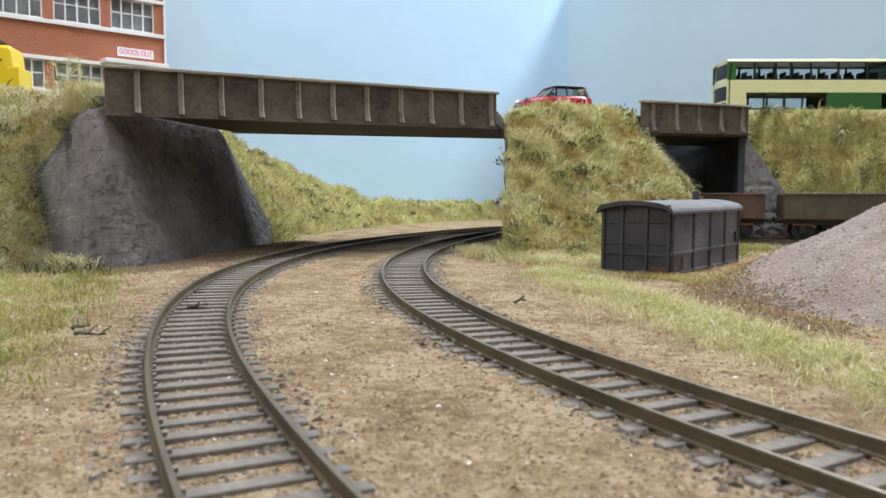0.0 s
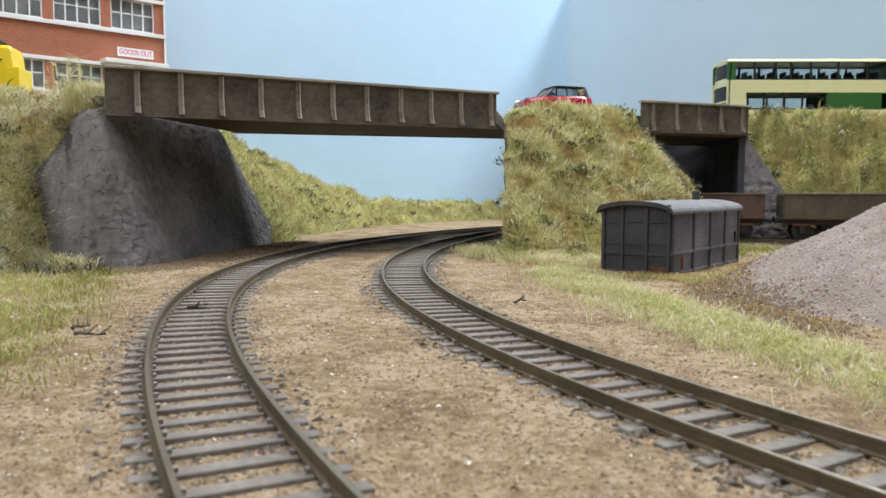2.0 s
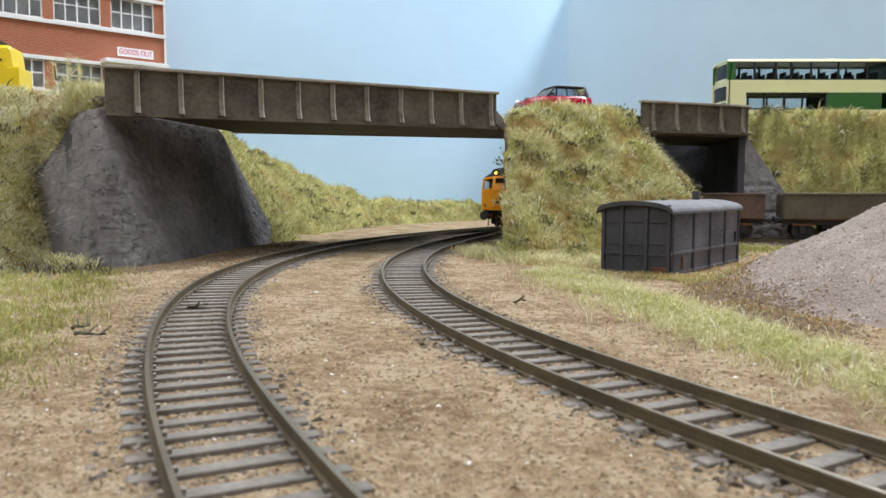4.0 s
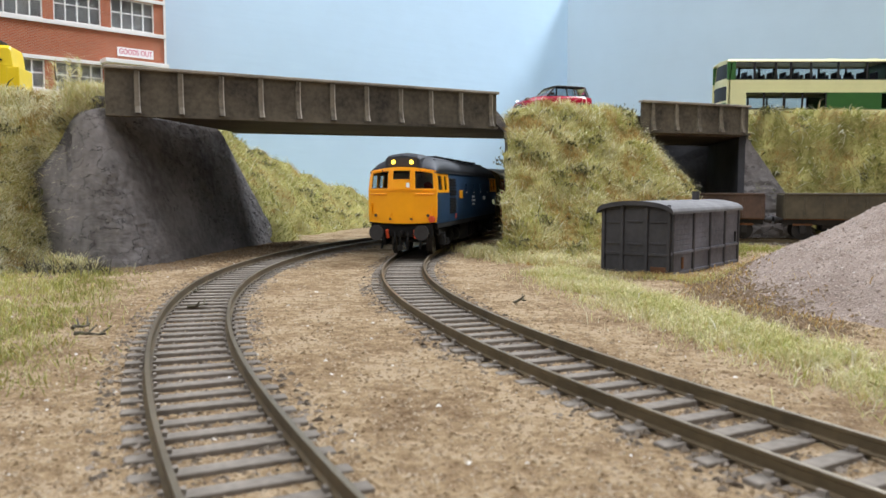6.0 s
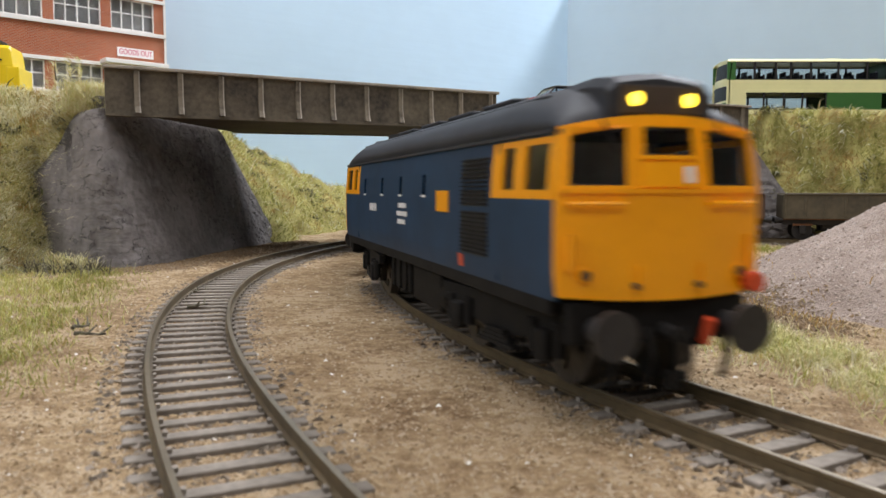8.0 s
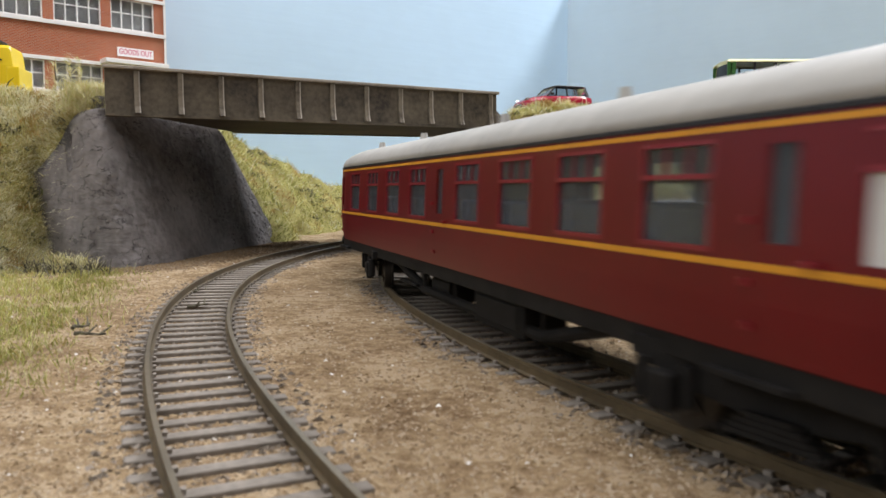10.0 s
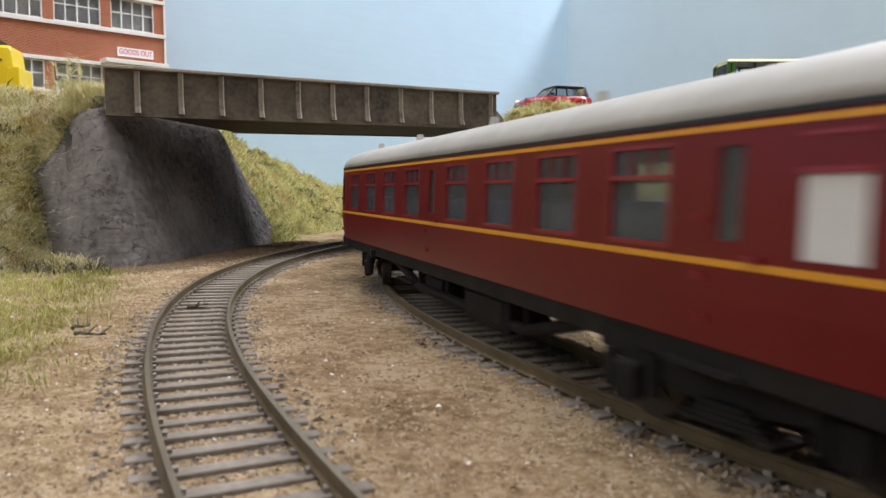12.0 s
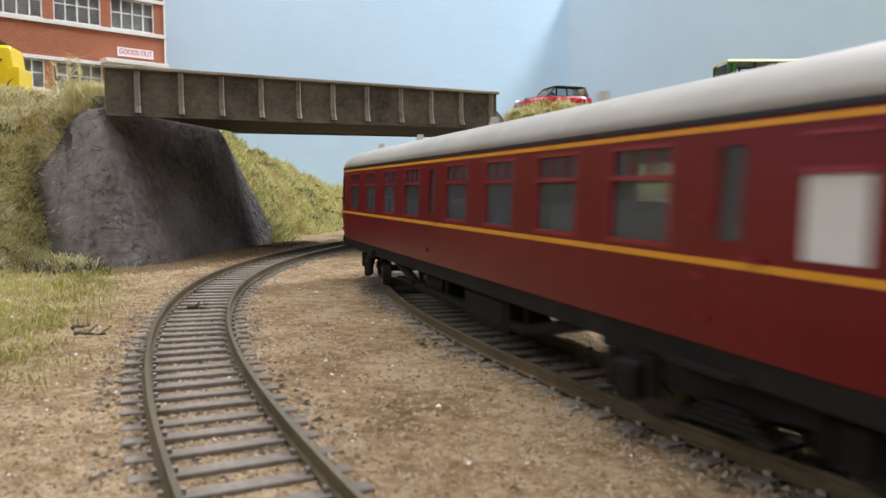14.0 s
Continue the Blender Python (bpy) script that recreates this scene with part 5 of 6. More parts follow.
M_REDPIPE = mat("red_hose_paint", (0.62, 0.07, 0.02), 0.4)
M_LAMP = glow("lit_marker_lamp", (1.0, 0.72, 0.06), 5.0)
M_SEATRED = mat("dull_red_seat", (0.30, 0.035, 0.02), 0.8, var=0.2)
M_PLATEWHITE = mat("white_lettering", (0.75, 0.75, 0.74), 0.5, var=0.05)
M_BOX = mat("headcode_brown", (0.055, 0.04, 0.03), 0.5)
M_PANE = glass("cab_glass", (0.75, 0.8, 0.8))
M_COACHPANE = glass("hazy_coach_glass", (0.60, 0.65, 0.70), 0.06)
M_COACHPANE.node_tree.nodes["Principled BSDF"].inputs["Transmission Weight"].default_value = 0.93
M_CABINSIDE = mat("cab_interior", (0.48, 0.46, 0.44), 0.8)
M_MAROON = mat("maroon_coach_paint", (0.125, 0.0035, 0.006), 0.34, var=0.12, scale=40, fine=300, spec=0.35)
M_FRAMERED = mat("window_frame_red", (0.21, 0.012, 0.02), 0.35, var=0.1)
M_LINING = mat("orange_yellow_lining", (0.62, 0.27, 0.015), 0.45, var=0.12)
M_ROOFGREY = mat("pale_grey_roof", (0.38, 0.37, 0.34), 0.7, var=0.15, scale=30, fine=300)
M_FROST = mat("frosted_glass_white", (0.60, 0.60, 0.57), 0.5, var=0.05)
# pale grey carries the small highlights on the coach end steps
M_STEP = mat("pale_worn_step", (0.42, 0.41, 0.39), 0.45, metal=0.3, var=0.2)
M_COACHBLACK = mat("matt_black_end", (0.007, 0.0065, 0.0065), 0.5, var=0.3)
M_SEATBLUE = mat("blue_grey_seat", (0.045, 0.055, 0.11), 0.8)
M_TABLE = mat("pale_table", (0.45, 0.42, 0.36), 0.5)


def bogie(parent, y, wheelbase, radius, frame_z, half):
    """A four-wheeled bogie as a part that swivels: Empty with frames and wheelsets."""
    b = new("bogie")
    b.parent = parent
    b.matrix_basis = pose(0, y * U, 0)
    for s in (-1, 1):
        bm = bmesh.new()
        prof = [(-half, frame_z + 1), (-half, frame_z + 3.4), (half, frame_z + 3.4), (half, frame_z + 1), (wheelbase / 2 + 4, frame_z), (wheelbase / 2 - 5, frame_z - 2.4), (4, frame_z - 3.4), (-4, frame_z - 3.4), (-wheelbase / 2 + 5, frame_z - 2.4), (-wheelbase / 2 - 4, frame_z)]
        loft(bm, [[(s * 12.6, p, z) for p, z in prof], [(s * 14.2, p, z) for p, z in prof]])
        bmesh.ops.recalc_face_normals(bm, faces=bm.faces)
        part("side_frame", bm, M_UNDER, b)
        for e in (-1, 1):
            ye = e * wheelbase / 2
            part("axle_box", boxed(s * 14.9 - 1.2, s * 14.9 + 1.2, ye - 2.3, ye + 2.3, radius - 2.6, radius + 2.8, 0.5), M_UNDER, b)
            for k in (-4.2, 4.2):
                part("coil_spring", cyled((s * 14.4, ye + k, radius - 1.5), (s * 14.4, ye + k, radius + 4), 1.2, seg=10), M_UNDER, b)
        bm = bmesh.new()
        for i in range(4):
            box(bm, s * 14.7 - 0.9, s * 14.7 + 0.9, -7 + i * 1.2, 7 - i * 1.2, frame_z - 5.6 + i * 0.8, frame_z - 4.9 + i * 0.8)
        part("leaf_spring", bm, M_UNDER, b)
    part("bolster", boxed(-12.6, 12.6, -4, 4, frame_z - 1.5, frame_z + 3.2), M_UNDER, b)
    for e in (-1, 1):
        w = new("wheelset")
        w.parent = b
        w.matrix_basis = pose(0, e * wheelbase / 2 * U, radius * U)
        w["radius"] = radius
        part("axle", cyled((-8, 0, 0), (8, 0, 0), 1.2, seg=10), M_WHEEL, w)
        for s in (-1, 1):
            bm = bmesh.new()
            cyl(bm, (s * 7.4, 0, 0), (s * 8.0, 0, 0), radius + 0.8, seg=28)
            cyl(bm, (s * 8.0, 0, 0), (s * 10.2, 0, 0), radius, seg=28)
            for a in range(4):
                t = a * math.pi / 2
                box(bm, s * 10.3 - 0.3, s * 10.3 + 0.3, math.cos(t) * radius * 0.55 - 0.8, math.cos(t) * radius * 0.55 + 0.8, math.sin(t) * radius * 0.55 - 0.8, math.sin(t) * radius * 0.55 + 0.8)
            part("wheel", bm, M_WHEEL, w)
    return b


LOCO_L = 181.0


def locomotive():
    root = thing("diesel_locomotive", "blue diesel locomotive with yellow cab fronts and lit marker lamps", "locomotive")
    h = LOCO_L / 2
    W = 17.6

    def wide(z):
        return W - 0.9 * max(0, (z - 30) / 11) ** 2 - 0.5 * max(0, (22 - z) / 6) ** 2
    for s in (-1, 1):
        cabs = [(-h + 3.2, -h + 12.2), (-h + 16.6, -h + 22.0), (h - 12.2, h - 3.2), (h - 22.0, h - 16.6)]
        holes = [(a, b, 32.4, 39.2) for a, b in cabs]
        portholes = [(-h + u - 1.5, -h + u + 1.5, 31.2, 35.8) for u in (72.5, 95.5, 118.5, 144.0)]
        pl = lambda u, z, d, s=s: (s * (wide(z) - d), u, z)
        bm = bmesh.new()
        wall_grid(bm, holes + portholes, -h + 0.9, h - 0.9, 16.4, 41.0, pl, 0.7, us=(-h + 27.0, h - 27.0), zs=(18, 20, 24, 28, 31.0, 36, 40.2))
        for f in bm.faces:
            c = f.calc_center_median()
            if abs(c.y) > h - 26.8 and 31.0 < c.z < 40.3:
                f.material_index = 1
        side = part("body_side", bm, [M_LOCOBLUE, M_LOCOYELLOW], root, "dark blue side with yellow cab window band")
        for a, b, z0, z1 in holes:
            bm = bmesh.new()
            quad_plate(bm, pl, a, b, z0, z1, 0.35, 0.5)
            part("cab_side_window", bm, M_PANE, side)
        for a, b, z0, z1 in portholes:
            bm = bmesh.new()
            quad_plate(bm, pl, a, b, z0, z1, 0.3, 0.5)
            part("small_window", bm, M_PANE, side)
            bm = bmesh.new()
            quad_plate(bm, pl, a - 0.3, b + 0.3, z0 - 0.5, z0, -0.15, 0.1)
            part("window_ledge", bm, M_PLATEWHITE, side)
        # grilles near each cab
        for u0, u1 in ((-h + 28.5, -h + 44), ):
            for z0, z1 in ((29.4, 38.2), (20.4, 28.4)):
                bm = bmesh.new()
                quad_plate(bm, pl, u0, u1, z0, z1, -0.12, 0.05)
                g = part("grille", bm, M_GRILLE, side, "dark louvred air intake grille")
                bm = bmesh.new()
                k = int((z1 - z0) / 0.8)
                for i in range(k):
                    quad_plate(bm, pl, u0 + 0.4, u1 - 0.4, z0 + 0.3 + i * 0.8, z0 + 0.6 + i * 0.8, -0.45, -0.1)
                part("louvres", bm, M_UNDER, g)
        bm = bmesh.new()
        quad_plate(bm, pl, -h + 52.5, -h + 61, 27.8, 32.2, -0.25, 0.05)
        part("yellow_panel", bm, M_LOCOYELLOW, side, "small orange-yellow panel")
        # markings as plain bars
        bm = bmesh.new()
        for i in range(5):
            quad_plate(bm, pl, -h + 126.5 + i * 2.1, -h + 127.9 + i * 2.1, 26.2, 28.4, -0.1, 0.05)
        part("number_bars", bm, M_PLATEWHITE, side)
        bm = bmesh.new()
        for z0, z1, u0, u1 in ((27.8, 29.0, 89.5, 97.5), (25.7, 26.9, 88.5, 99.5), (23.6, 24.8, 90.5, 98.5)):
            quad_plate(bm, pl, -h + u0, -h + u1, z0, z1, -0.1, 0.05)
        part("emblem_shape", bm, M_PLATEWHITE, side)
        bm = bmesh.new()
        quad_plate(bm, pl, -h + 43, -h + 46, 17.6, 20.0, -0.12, 0.05)
        part("red_label", bm, M_REDPIPE, side)
        # cab doors as raised frames
        for u in (-h + 24.2, h - 24.2):
            bm = bmesh.new()
            quad_plate(bm, pl, u - 0.25, u + 0.25, 17.0, 40.5, -0.25, 0.05)
            part("door_handrail", bm, M_LOCOBLUE, side)
        part("gutter", boxed(s * 16.9 - 0.45, s * 16.9 + 0.45, -h + 2, h - 2, 40.6, 41.2), M_LOCOROOF, side)
        part("solebar", boxed(s * 16.2 - 0.9, s * 16.2 + 0.9, -h + 3, h - 3, 14.0, 16.6, 0.2), M_UNDER, root)
    # roof, domed at each end
    rings = []
    n = 14
    for y, rise in ((-h + 1.4, 2.2), (-h + 3, 4.4), (-h + 7, 7.0), (-h + 13, 8.4), (-h + 20, 9.0), (h - 20, 9.0), (h - 13, 8.4), (h - 7, 7.0), (h - 3, 4.4), (h - 1.4, 2.2)):
        ring = []
        for i in range(n + 1):
            a = math.pi * i / n
            ring.append((-math.cos(a) * 16.9, y, 40.9 + rise * math.sin(a) ** 0.85))
        rings.append(ring)
    bm = bmesh.new()
    loft(bm, rings)
    bmesh.ops.recalc_face_normals(bm, faces=bm.faces)
    roof = part("roof", bm, M_LOCOROOF, root, "dark weathered curved roof", smooth=True)
    for y in (-40, -14, 12, 40):
        part("roof_panel", boxed(-7.5, 7.5, y - 9, y + 9, 49.2, 50.2, 0.4), M_LOCOROOF, roof)
    part("exhaust_fan", cyled((0, 62, 49.2), (0, 62, 50.5), 7.5, seg=24), M_GRILLE, roof)
    for s in (-1, 1):
        part("roof_seam", boxed(s * 12.4 - 0.3, s * 12.4 + 0.3, -h + 14, h - 14, 46.2, 47.3), M_LOCOROOF, roof)
    # two cab fronts
    for e in (-1, 1):
        def face(u, z, d, e=e):
            x = u * (wide(min(z, 41)) / W)
            y = h + 2.4 * (1 - (u / W) ** 2) - 0.13 * max(0, z - 32.5) - d
            return (x, e * y, z - (1.9 * (u / W) ** 2 if z > 41.5 else 0.0) + (0.7 * (u / W) ** 2 if z < 17.5 else 0.0))
        holes = [(-16.0, -7.0, 32.9, 41.4), (7.0, 16.0, 32.9, 41.4), (-4.5, 4.5, 37.3, 41.6)]
        bm = bmesh.new()
        wall_grid(bm, holes, -W, W, 16.4, 43.3, face, 0.8, us=[W * k / 8 for k in range(-7, 8)], zs=(17.4, 20, 24, 28, 31.6, 32.6, 36))
        nose = part("cab_front", bm, M_LOCOYELLOW, root, "bright yellow cab front with three windows")
        for a, b, z0, z1 in holes:
            bm = bmesh.new()
            quad_plate(bm, face, a, b, z0, z1, 0.45, 0.6, n=6)
            part("windscreen", bm, M_PANE, nose)
            bm = bmesh.new()
            for q in ((a - 0.5, b + 0.5, z0 - 0.5, z0 + 0.1), (a - 0.5, b + 0.5, z1 - 0.1, z1 + 0.5), (a - 0.5, a + 0.1, z0, z1), (b - 0.1, b + 0.5, z0, z1)):
                quad_plate(bm, face, *q, -0.28, 0.1, n=4)
            part("window_surround", bm, M_LOCOYELLOW, nose)
            bm = bmesh.new()
            for q in ((a, b, z0, z0 + 0.35), (a, b, z1 - 0.35, z1), (a, a + 0.35, z0 + 0.35, z1 - 0.35), (b - 0.35, b, z0 + 0.35, z1 - 0.35)):
                quad_plate(bm, face, *q, 0.15, 0.42, n=4)
            part("window_seal", bm, M_BLACK, nose)
        bm = bmesh.new()
        quad_plate(bm, face, -W + 0.2, W - 0.2, 31.9, 32.5, -0.4, 0.1, n=12)
        part("waist_moulding", bm, M_LOCOYELLOW, nose)
        bm = bmesh.new()
        quad_plate(bm, face, -4.8, 4.8, 32.8, 36.3, -0.25, 0.1, n=4)
        part("centre_panel", bm, M_LOCOYELLOW, nose)
        bm = bmesh.new()
        quad_plate(bm, face, 2.6, 4.2, 33.4, 35.8, -0.35, -0.2, n=2)
        part("data_plate", bm, M_PLATEWHITE, nose, "small white data plate")
        for a, b in ((-16, -7.8), (7.0, 15.6)):
            p0, p1 = Vector(face(a, 30.4, -1.0)), Vector(face(b, 30.4, -1.0))
            part("handrail", cyled(p0, p1, 0.3, seg=8), M_LOCOYELLOW, nose)
            for p in (p0, p1):
                part("handrail_bracket", cyled(p, p - Vector((0, e * 1.4, 0)), 0.25, seg=6), M_LOCOYELLOW, nose)
        for u in (-13.4, 13.4):
            part("tail_lamp", cyled(face(u, 20.2, 0.2), face(u, 20.2, -0.8), 0.75, seg=12), M_BOX, nose)
            part("lamp_ring", cyled(face(u, 20.2, 0.2), face(u, 20.2, -0.5), 1.15, seg=14), M_LOCOYELLOW, nose)
        for u in (-5.6, 5.2):
            part("lamp_bracket", cyled(face(u, 18.6, 0.2), face(u, 18.6, -1.0), 0.5, seg=10), M_BOX, nose)
            part("bracket_arm", cyled(face(u + 0.6, 18.8, -0.4), face(u + 0.6, 21.6, -0.4), 0.25, seg=6), M_LOCOYELLOW, nose)
        part("side_socket", cyled(face(-15.8, 21, -0.6), face(-15.8, 26, -0.6), 0.55, seg=8), M_LOCOYELLOW, nose)
        part("red_socket", cyled(face(15.6, 18.6, -0.2), face(15.6, 18.6, -2.6), 1.5, seg=12), M_REDPIPE, nose, "orange-red jumper socket")
        part("jumper_cable", cyled(face(15.4, 20.0, -0.9), face(15.4, 25.6, -0.6), 0.45, seg=8), M_LOCOYELLOW, nose)
        for u0, u1, z0, z1 in ((-11, -8.6, 43.2, 37.5), (9.4, 10.6, 43.0, 38.0)):
            part("wiper", cyled(face(u0, z0, -0.4), face(u1, z1, -0.25), 0.16, seg=6), M_BLACK, nose)
        # headcode box with two lamps
        bm = bmesh.new()
        ring = []
        for yy, top in ((h - 0.6, 48.8), (h - 1.6, 49.6), (h - 8, 50.4), (h - 18, 50.1)):
            ring.append([(-8.9, e * yy, 42.6), (-8.9, e * yy, top - 2.4), (-7.4, e * yy, top - 0.9), (0, e * yy, top), (7.4, e * yy, top - 0.9), (8.9, e * yy, top - 2.4), (8.9, e * yy, 42.6)])
        loft(bm, ring)
        bmesh.ops.recalc_face_normals(bm, faces=bm.faces)
        hb = part("headcode_box", bm, M_LOCOROOF, root, "dark headcode box with two yellow lamps")
        part("headcode_glass", boxed(-7.2, 7.2, e * (h - 0.45) - 0.2, e * (h - 0.45) + 0.2, 43.5, 47.6, 0.1), M_BOX, hb)
        for u in (-4.6, 4.6):
            part("marker_lamp", cyled((u, e * (h - 0.4), 45.6), (u, e * (h + 0.2), 45.6), 0.95, seg=18), M_LAMP, hb, "lit yellow marker lamp")
        # cab inside
        part("cab_bulkhead", boxed(-16, 16, e * (h - 27) - 0.5, e * (h - 27) + 0.5, 17, 41), M_CABINSIDE, root)
        part("cab_desk", boxed(-15.5, 15.5, e * (h - 5.5) - 3, e * (h - 5.5) + 3, 17, 33), M_CABINSIDE, root)
        part("cab_seat", boxed(7.6, 12.0, e * (h - 13) - 2.0, e * (h - 13) + 2.0, 17, 36.2, 1.4), M_SEATRED, root)
        # buffer beam
        beam = part("buffer_beam", boxed(-15.4, 15.4, e * (h - 0.6) - 1.0, e * (h - 0.6) + 1.0, 10.0, 16.2, 0.3), M_UNDER, root)
        for u in (-11.4, 11.4):
            bm = bmesh.new()
            cyl(bm, (u, e * (h + 1.4), 12.4), (u, e * (h + 6.4), 12.4), 1.9, seg=16)
            cyl(bm, (u, e * (h + 6.2), 12.4), (u, e * (h + 7.4), 12.4), 3.5, 3.6, seg=24)
            part("buffer", bm, M_BUFFER, beam, "round dark grey buffer")
        for u in (-7.2, 7.2):
            part("red_hose", cyled((u, e * (h + 1.6), 9.6), (u, e * (h + 3.0), 13.4), 0.85, seg=8), M_REDPIPE, beam)
        for u in (-9.6, -3.4, 3.2, 9.8):
            bm = bmesh.new()
            cyl(bm, (u, e * (h + 2), 12.5), (u + 0.4, e * (h + 3.4), 8.0), 0.6, seg=8)
            cyl(bm, (u + 0.4, e * (h + 3.4), 8.0), (u - 0.3, e * (h + 2.8), 4.5), 0.6, seg=8)
            part("brake_hose", bm, M_UNDER, beam)
        bm = bmesh.new()
        cyl(bm, (0, e * (h + 1), 12), (0, e * (h + 5.5), 11.6), 1.2, seg=8)
        cyl(bm, (0, e * (h + 5.2), 12), (0.3, e * (h + 4.6), 4.8), 0.55, seg=8)
        box(bm, -1.4, 1.4, e * (h + 4.2) - 0.6, e * (h + 4.2) + 0.6, 3.6, 6.4, 0.4)
        part("coupling", bm, M_UNDER, beam)
    part("floor", boxed(-15, 15, -h + 3, h - 3, 14.2, 17.0), M_UNDER, root)
    # tanks and boxes between the bogies
    for s in (-1, 1):
        part("fuel_tank", boxed(s * 8 - 7, s * 8 + 7, -24, 2, 4.6, 14.0, 1.0), M_UNDER, root)
        part("battery_box", boxed(s * 9 - 6, s * 9 + 6, 5, 27, 5.4, 14.0, 0.6), M_UNDER, root)
        for y in (7, 14, 21):
            part("box_rib", boxed(s * 15.2 - 0.4, s * 15.2 + 0.4, y, y + 1, 5.8, 13.6), M_UNDER, root)
        part("air_tank", cyled((s * 12.5, -30, 8.5), (s * 12.5, -25, 8.5), 3.4, seg=14), M_UNDER, root)
    # the body is a little taller than drawn above
    for ob in root.children_recursive:
        if ob.type == "MESH":
            for v in ob.data.vertices:
                z = v.co.z / U
                v.co.z = (z + 0.028 * max(0.0, z - 18) - 0.035 * max(0.0, 22 - z)) * U
    bogie(root, -58, 34, 7.0, 9.6, 27)
    bogie(root, 58, 34, 7.0, 9.6, 27)
    return root


COACH_L = 255.0


def coach():
    root = thing("passenger_coach", "maroon passenger coach with pale grey roof and yellow lining", "coach", "train coaches")
    h = COACH_L / 2

    def wide(z):
        return 18.4 - 0.9 * max(0, (24 - z) / 10) ** 2 - 0.75 * max(0, (z - 26) / 15) ** 2

    def taper(u):
        e = max(0.0, abs(u) - (h - 14)) / 14
        return 0.9 * e * e
    wins = [44.5, 69, 93.5, 118.5, 154.5, 179, 203.5, 228.5]
    doors = [26, 136.5, 249.3]
    for s in (-1, 1):
        pl = lambda u, z, d, s=s: (s * (wide(z) - taper(u) - d), u, z)
        main = [(-h + c - 7.2, -h + c + 7.2, 25.7, 38.5) for c in wins]
        small = [(-h + c - 2.0, -h + c + 2.0, 27.0, 37.8) for c in doors]
        toilet = [(-h + 7.4, -h + 15.4, 25.7, 34.4)]
        bm = bmesh.new()
        wall_grid(bm, main + small + toilet, -h, h, 14.0, 40.9, pl, 0.8, zs=(15.5, 17.5, 20, 24, 32, 35, 39.5), us=(-h + 4, -h + 8, h - 8, h - 11.5))
        side = part("side", bm, M_MAROON, root, "glossy maroon side lined in orange-yellow")
        for a, b, z0, z1 in main:
            win = new("window")
            win.parent = side
            bm = bmesh.new()
            quad_plate(bm, pl, a, b, z0, z1, 0.45, 0.6)
            part("pane", bm, M_COACHPANE, win)
            bm = bmesh.new()
            for q in ((a - 0.35, b + 0.35, z0 - 0.35, z0 + 0.3), (a - 0.35, b + 0.35, z1 - 0.2, z1 + 0.35), (a - 0.35, a + 0.3, z0, z1), (b - 0.3, b + 0.35, z0, z1), (a, b, 34.1, 34.75)):
                quad_plate(bm, pl, *q, -0.12, 0.5)
            for k in (1, 2):
                x = a + (b - a) * k / 3
                quad_plate(bm, pl, x - 0.2, x + 0.2, 34.7, z1, 0.1, 0.5)
            part("window_frame", bm, M_FRAMERED, win, "red window frame with sliding vents")
        for a, b, z0, z1 in small:
            bm = bmesh.new()
            quad_plate(bm, pl, a, b, z0, z1, 0.45, 0.6)
            part("door_pane", bm, M_COACHPANE, side)
            door = bmesh.new()
            for q in ((a - 2.7, a - 2.4, 14.6, 40.3), (b + 2.4, b + 2.7, 14.6, 40.3)):
                quad_plate(door, pl, *q, -0.06, 0.2)
            for z in (17, 22, 29):
                quad_plate(door, pl, b + 2.2, b + 3.4, z, z + 0.9, -0.5, 0.1)
            quad_plate(door, pl, a - 3.4, a - 1.6, 24.9, 25.5, -0.9, 0.1)
            part("door_trim", door, M_FRAMERED, side, "door edges, hinges and handle")
        for a, b, z0, z1 in toilet:
            bm = bmesh.new()
            quad_plate(bm, pl, a, b, z0, z1, 0.35, 0.6)
            part("frosted_window", bm, M_FROST, side, "white frosted toilet window")
            bm = bmesh.new()
            quad_plate(bm, pl, a - 0.4, b + 0.4, 34.4, 35.1, -0.15, 0.1)
            quad_plate(bm, pl, a - 0.4, b + 0.4, 38.2, 38.7, -0.15, 0.1)
            part("frosted_bar", bm, M_FRAMERED, side)
        for z, w in ((23.9, 0.85), (39.6, 0.7)):
            bm = bmesh.new()
            quad_plate(bm, pl, -h + 0.2, h - 0.2, z, z + w, -0.1, 0.1, n=40)
            part("lining", bm, M_LINING, side, "orange-yellow lining stripe")
        bm = bmesh.new()
        quad_plate(bm, pl, -h, h, 40.7, 41.3, -0.25, 0.6, n=40)
        part("gutter", bm, M_COACHBLACK, side)
        part("solebar", boxed(s * 16.3 - 0.8, s * 16.3 + 0.8, -h + 1.5, h - 1.5, 10.6, 14.1, 0.3), M_UNDER, root)
        part("footboard", boxed(s * 17.4 - 1.0, s * 17.4 + 1.0, -h + 24, -h + 38, 10.8, 11.5), M_UNDER, root)
        part("footboard", boxed(s * 17.4 - 1.0, s * 17.4 + 1.0, h - 14, h - 1, 10.8, 11.5), M_UNDER, root)
        bm = bmesh.new()
        for a, b in (((-62, 10.6), (-38, 5.0)), ((-38, 5.0), (34, 5.0)), ((34, 5.0), (60, 10.6))):
            cyl(bm, (s * 13.5, a[0], a[1]), (s * 13.5, b[0], b[1]), 1.3, seg=8)
        for y in (-38, -14, 10, 34):
            cyl(bm, (s * 13.5, y, 5.0), (s * 13.5, y, 11), 0.7, seg=8)
        part("truss_rod", bm, M_UNDER, root)
        part("battery_box", boxed(s * 10 - 5, s * 10 + 5, -32, -6, 3.0, 11, 0.5), M_UNDER, root)
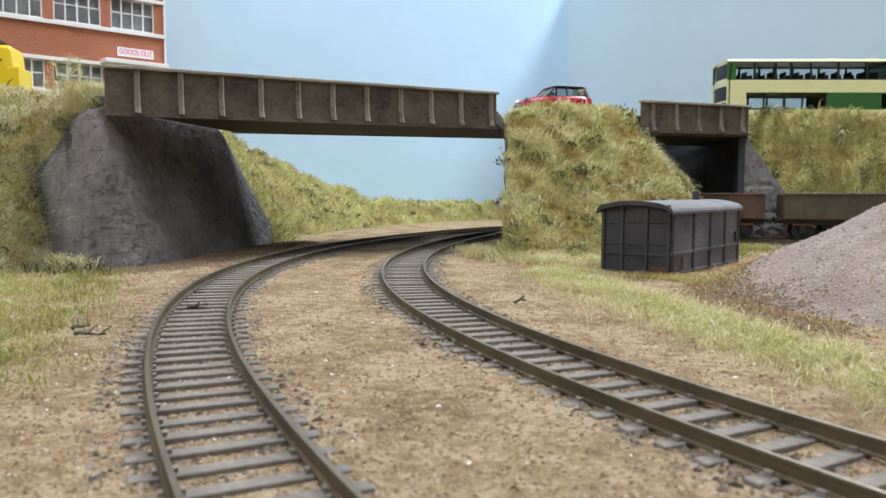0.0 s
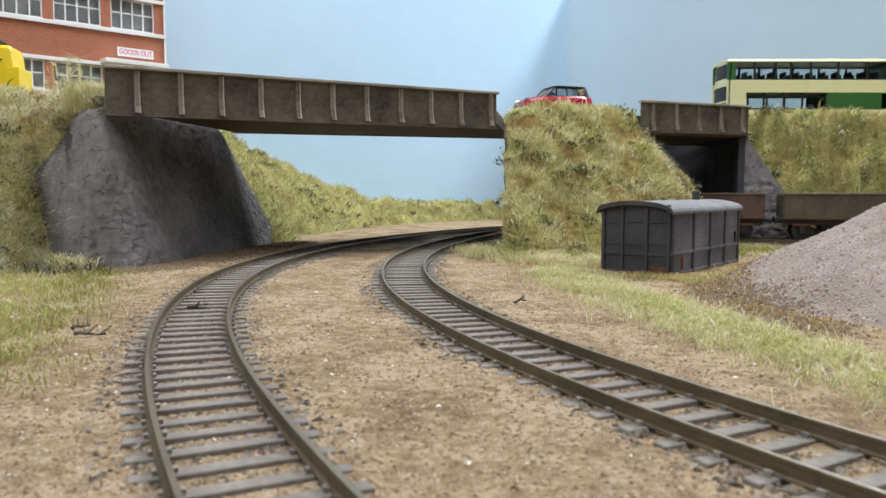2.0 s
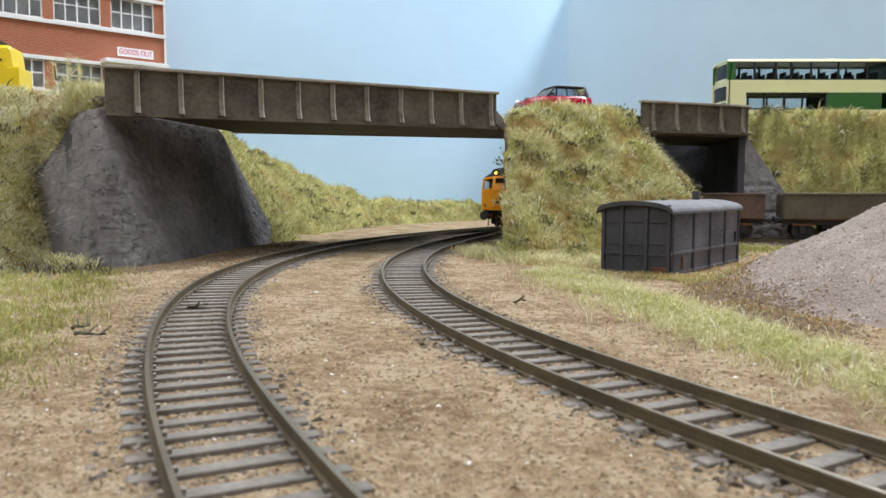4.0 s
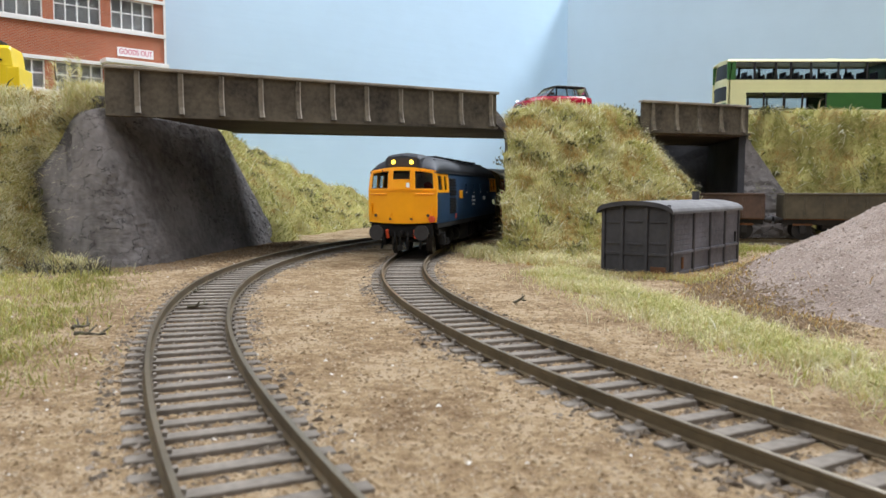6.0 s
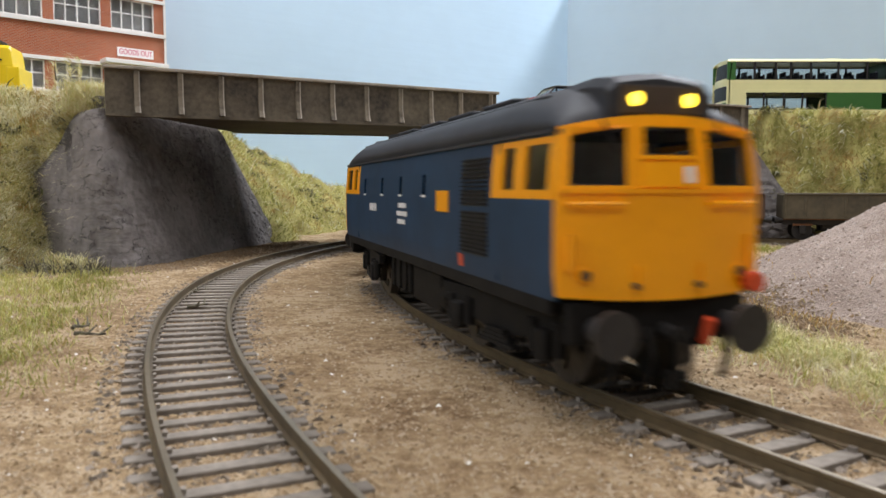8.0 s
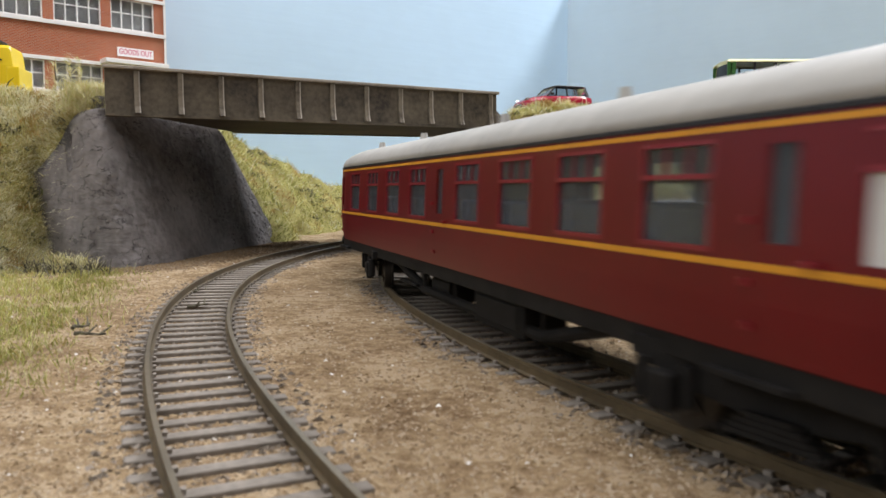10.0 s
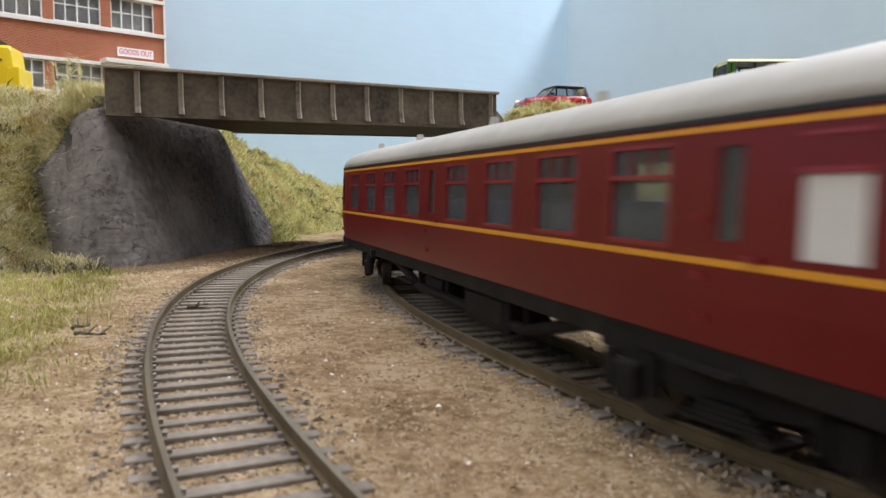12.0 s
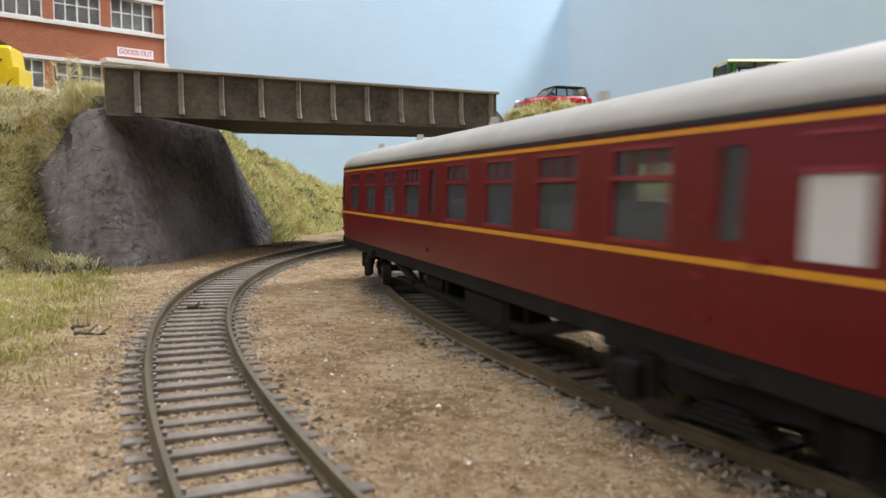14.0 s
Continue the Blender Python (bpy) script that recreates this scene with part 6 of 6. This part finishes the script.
        part("box_lid", boxed(s * 15.1 - 0.4, s * 15.1 + 0.4, -30, -8, 4.4, 9.6, 0.3), M_UNDER, root)
        part("vacuum_cylinder", cyled((s * 9, 16, 7), (s * 9, 30, 7), 4.2, seg=16), M_UNDER, root)
        part("step_board", boxed(s * 14.6 - 1.2, s * 14.6 + 1.2, 36, 52, 5.6, 6.4, 0.2), M_UNDER, root)
    # arched roof with domed ends
    n = 16
    rings = []
    for u, k, w in ((-h + 0.4, 0.90, 0.95), (-h + 3, 0.96, 0.965), (-h + 9, 1.0, 0.985), (-h + 14, 1.0, 1.0), (h - 14, 1.0, 1.0), (h - 9, 1.0, 0.985), (h - 3, 0.96, 0.965), (h - 0.4, 0.90, 0.95)):
        ring = []
        for i in range(n + 1):
            a = math.pi * i / n
            ring.append((-math.cos(a) * 17.75 * w, u, 41.1 + 7.8 * k * math.sin(a) ** 0.9))
        rings.append(ring)
    bm = bmesh.new()
    loft(bm, rings)
    bmesh.ops.recalc_face_normals(bm, faces=bm.faces)
    roof = part("roof", bm, M_ROOFGREY, root, "pale grey arched roof with small ventilators", smooth=True)
    for i, u in enumerate((50, 75, 100, 125, 161, 186, 211, 236)):
        part("roof_vent", cyled((-6.0 if i % 2 else 6.0, -h + u, 47.4), (-6.0 if i % 2 else 6.0, -h + u, 50.2), 1.5, 1.0, seg=12), M_ROOFGREY, roof)
    # ends with gangway, steps and buffers
    for e in (-1, 1):
        bm = bmesh.new()
        ring = []
        for d in (0.0, 1.2):
            pts = [(-16.6, e * (h - d), 11.5), (-17.2, e * (h - d), 24), (-16.7, e * (h - d), 41)]
            pts += [(-math.cos(math.pi * i / 10) * 16.8, e * (h - d), 41.1 + 6.9 * math.sin(math.pi * i / 10)) for i in range(1, 10)]
            pts += [(16.7, e * (h - d), 41), (17.2, e * (h - d), 24), (16.6, e * (h - d), 11.5)]
            ring.append(pts)
        loft(bm, ring)
        bmesh.ops.recalc_face_normals(bm, faces=bm.faces)
        end = part("end_wall", bm, M_COACHBLACK, root, "matt black coach end with steps")
        bm = bmesh.new()
        holes = [(-4.6, 4.6, 17.0, 41.5)]
        wall_grid(bm, holes, -7.4, 7.4, 13.5, 44.5, lambda u, z, d, e=e: (u, e * (h + 6.4 - d), z), 6.3)
        gw = part("gangway", bm, M_COACHBLACK, end, "black gangway bellows")
        part("gangway_door", boxed(-4.5, 4.5, e * (h + 0.5) - 0.4, e * (h + 0.5) + 0.4, 17.2, 41.2), M_DECK, gw)
        part("gangway_plate", boxed(-5.4, 5.4, e * (h + 6.9) - 0.6, e * (h + 6.9) + 0.6, 15.4, 16.6), M_WHEEL, gw)
        for z in (19.5, 25.5, 31.5, 37.0, 40.5):
            part("end_step", boxed(-13.8, -11.0, e * (h + 0.9) - 0.9, e * (h + 0.9) + 0.9, z, z + 0.55), M_STEP, end)
        bm = bmesh.new()
        for z in (42.6, ):
            cyl(bm, (-13, e * (h + 0.7), z), (13, e * (h + 0.7), z + 0.2), 0.4, seg=8)
        part("end_handrail", bm, M_WHEEL, end)
        for u in (-12.6, 12.6):
            bm = bmesh.new()
            cyl(bm, (u, e * h, 12.8), (u, e * (h + 5.4), 12.8), 1.5, seg=14)
            cyl(bm, (u, e * (h + 5.2), 12.8), (u, e * (h + 6.2), 12.8), 3.6, seg=22)
            part("buffer", bm, M_UNDER, end)
        part("coupling", boxed(-1.6, 1.6, min(e * (h - 4), e * (h + 9)), max(e * (h - 4), e * (h + 9)), 5.6, 7.2, 0.3), M_UNDER, end)
    # inside
    part("floor", boxed(-16.4, 16.4, -h + 1.4, h - 1.4, 13.2, 15.0), M_UNDER, root)
    for y in (-h + 18, -h + 33, -h + 130, -h + 143, h - 12):
        part("partition", boxed(-16, 16, y - 0.4, y + 0.4, 15, 41), M_DECK, root)
    for c in wins:
        for s in (-1, 1):
            bm = bmesh.new()
            for o in (-9.2, 6.4):
                box(bm, s * 10.4 - 5.6, s * 10.4 + 5.6, -h + c + o, -h + c + o + 2.8, 15, 30.5, 0.7)
            part("seat_pair", bm, M_SEATBLUE, root)
            part("table", boxed(s * 11.2 - 4.6, s * 11.2 + 4.6, -h + c - 3, -h + c + 3, 24.0, 24.8), M_TABLE, root)
    bogie(root, -95, 34, 6.0, 9.2, 24)
    bogie(root, 95, 34, 6.0, 9.2, 24)
    return root


loco = locomotive()
coaches = [coach()]
coaches += [copy_thing(coaches[0], Matrix()) for _ in range(2)]

# ---------------------------------------------------------------- motion of the train


# seconds, place of the nose along the track, speed
RUN = [(0.0, -970.0, 130), (5.5, -269.5, 122), (6.5, -147.5, 125), (7.3, -46.5, 133), (8.1, 70.6, 140), (10.3, 359, 133), (11.1, 467, 136), (12.5, 659.5, 138), (13.5, 797, 139), (14.0, 868, 141)]


def loco_front(t):
    """How far the locomotive's nose has come along the right-hand track."""
    for (t0, s0, v0), (t1, s1, v1) in zip(RUN, RUN[1:]):
        if t <= t1:
            d = t1 - t0
            f = (t - t0) / d
            return (s0 * (1 + 2 * f) * (1 - f) ** 2 + v0 * d * f * (1 - f) ** 2 + s1 * f * f * (3 - 2 * f) + v1 * d * f * f * (f - 1))
    return RUN[-1][1] + RUN[-1][2] * (t - RUN[-1][0])


def heading(a, b):
    return math.degrees(math.atan2(a[1] - b[1], a[0] - b[0])) + 90


def ride(vehicle, lag, length, centres):
    """Carries a vehicle with its two bogies on the track, swivels the bogies and turns the wheels."""
    body, trucks, wheels = [], {}, {}
    bogies = [c for c in vehicle.children if c.name.startswith("bogie")]
    for i in range(0, 141, 2):
        t = i / 10
        mid = loco_front(t) - lag - length / 2
        a, b = on_path(PATH_R, mid + centres / 2), on_path(PATH_R, mid - centres / 2)
        turn = heading(a, b)
        body.append((t, pose((a[0] + b[0]) / 2 * U, (a[1] + b[1]) / 2 * U, 0, 0, 0, turn)))
        for bg in bogies:
            y = bg.matrix_basis.translation.y / U
            own = math.degrees(on_path(PATH_R, mid - y)[2])
            swing = (own - turn + 180) % 360 - 180
            trucks.setdefault(bg, []).append((t, pose(0, y * U, 0, 0, 0, swing)))
    walk(vehicle, body)
    for bg, rows in trucks.items():
        walk(bg, rows)
        for w in [c for c in bg.children if c.name.startswith("wheelset")]:
            r = w["radius"]
            at = w.matrix_basis.translation.copy()
            rows = []
            for k in range(0, 211):
                t = k / 15
                spin = math.degrees(136.3 * t / r)
                rows.append((t, pose(*at, spin, 0, 0)))
            walk(w, rows)


def motions():
    ride(loco, 0.0, LOCO_L, 116.0)
    for i, c in enumerate(coaches):
        ride(c, 203.0 + i * 277.4, COACH_L, 190.0)


motions()
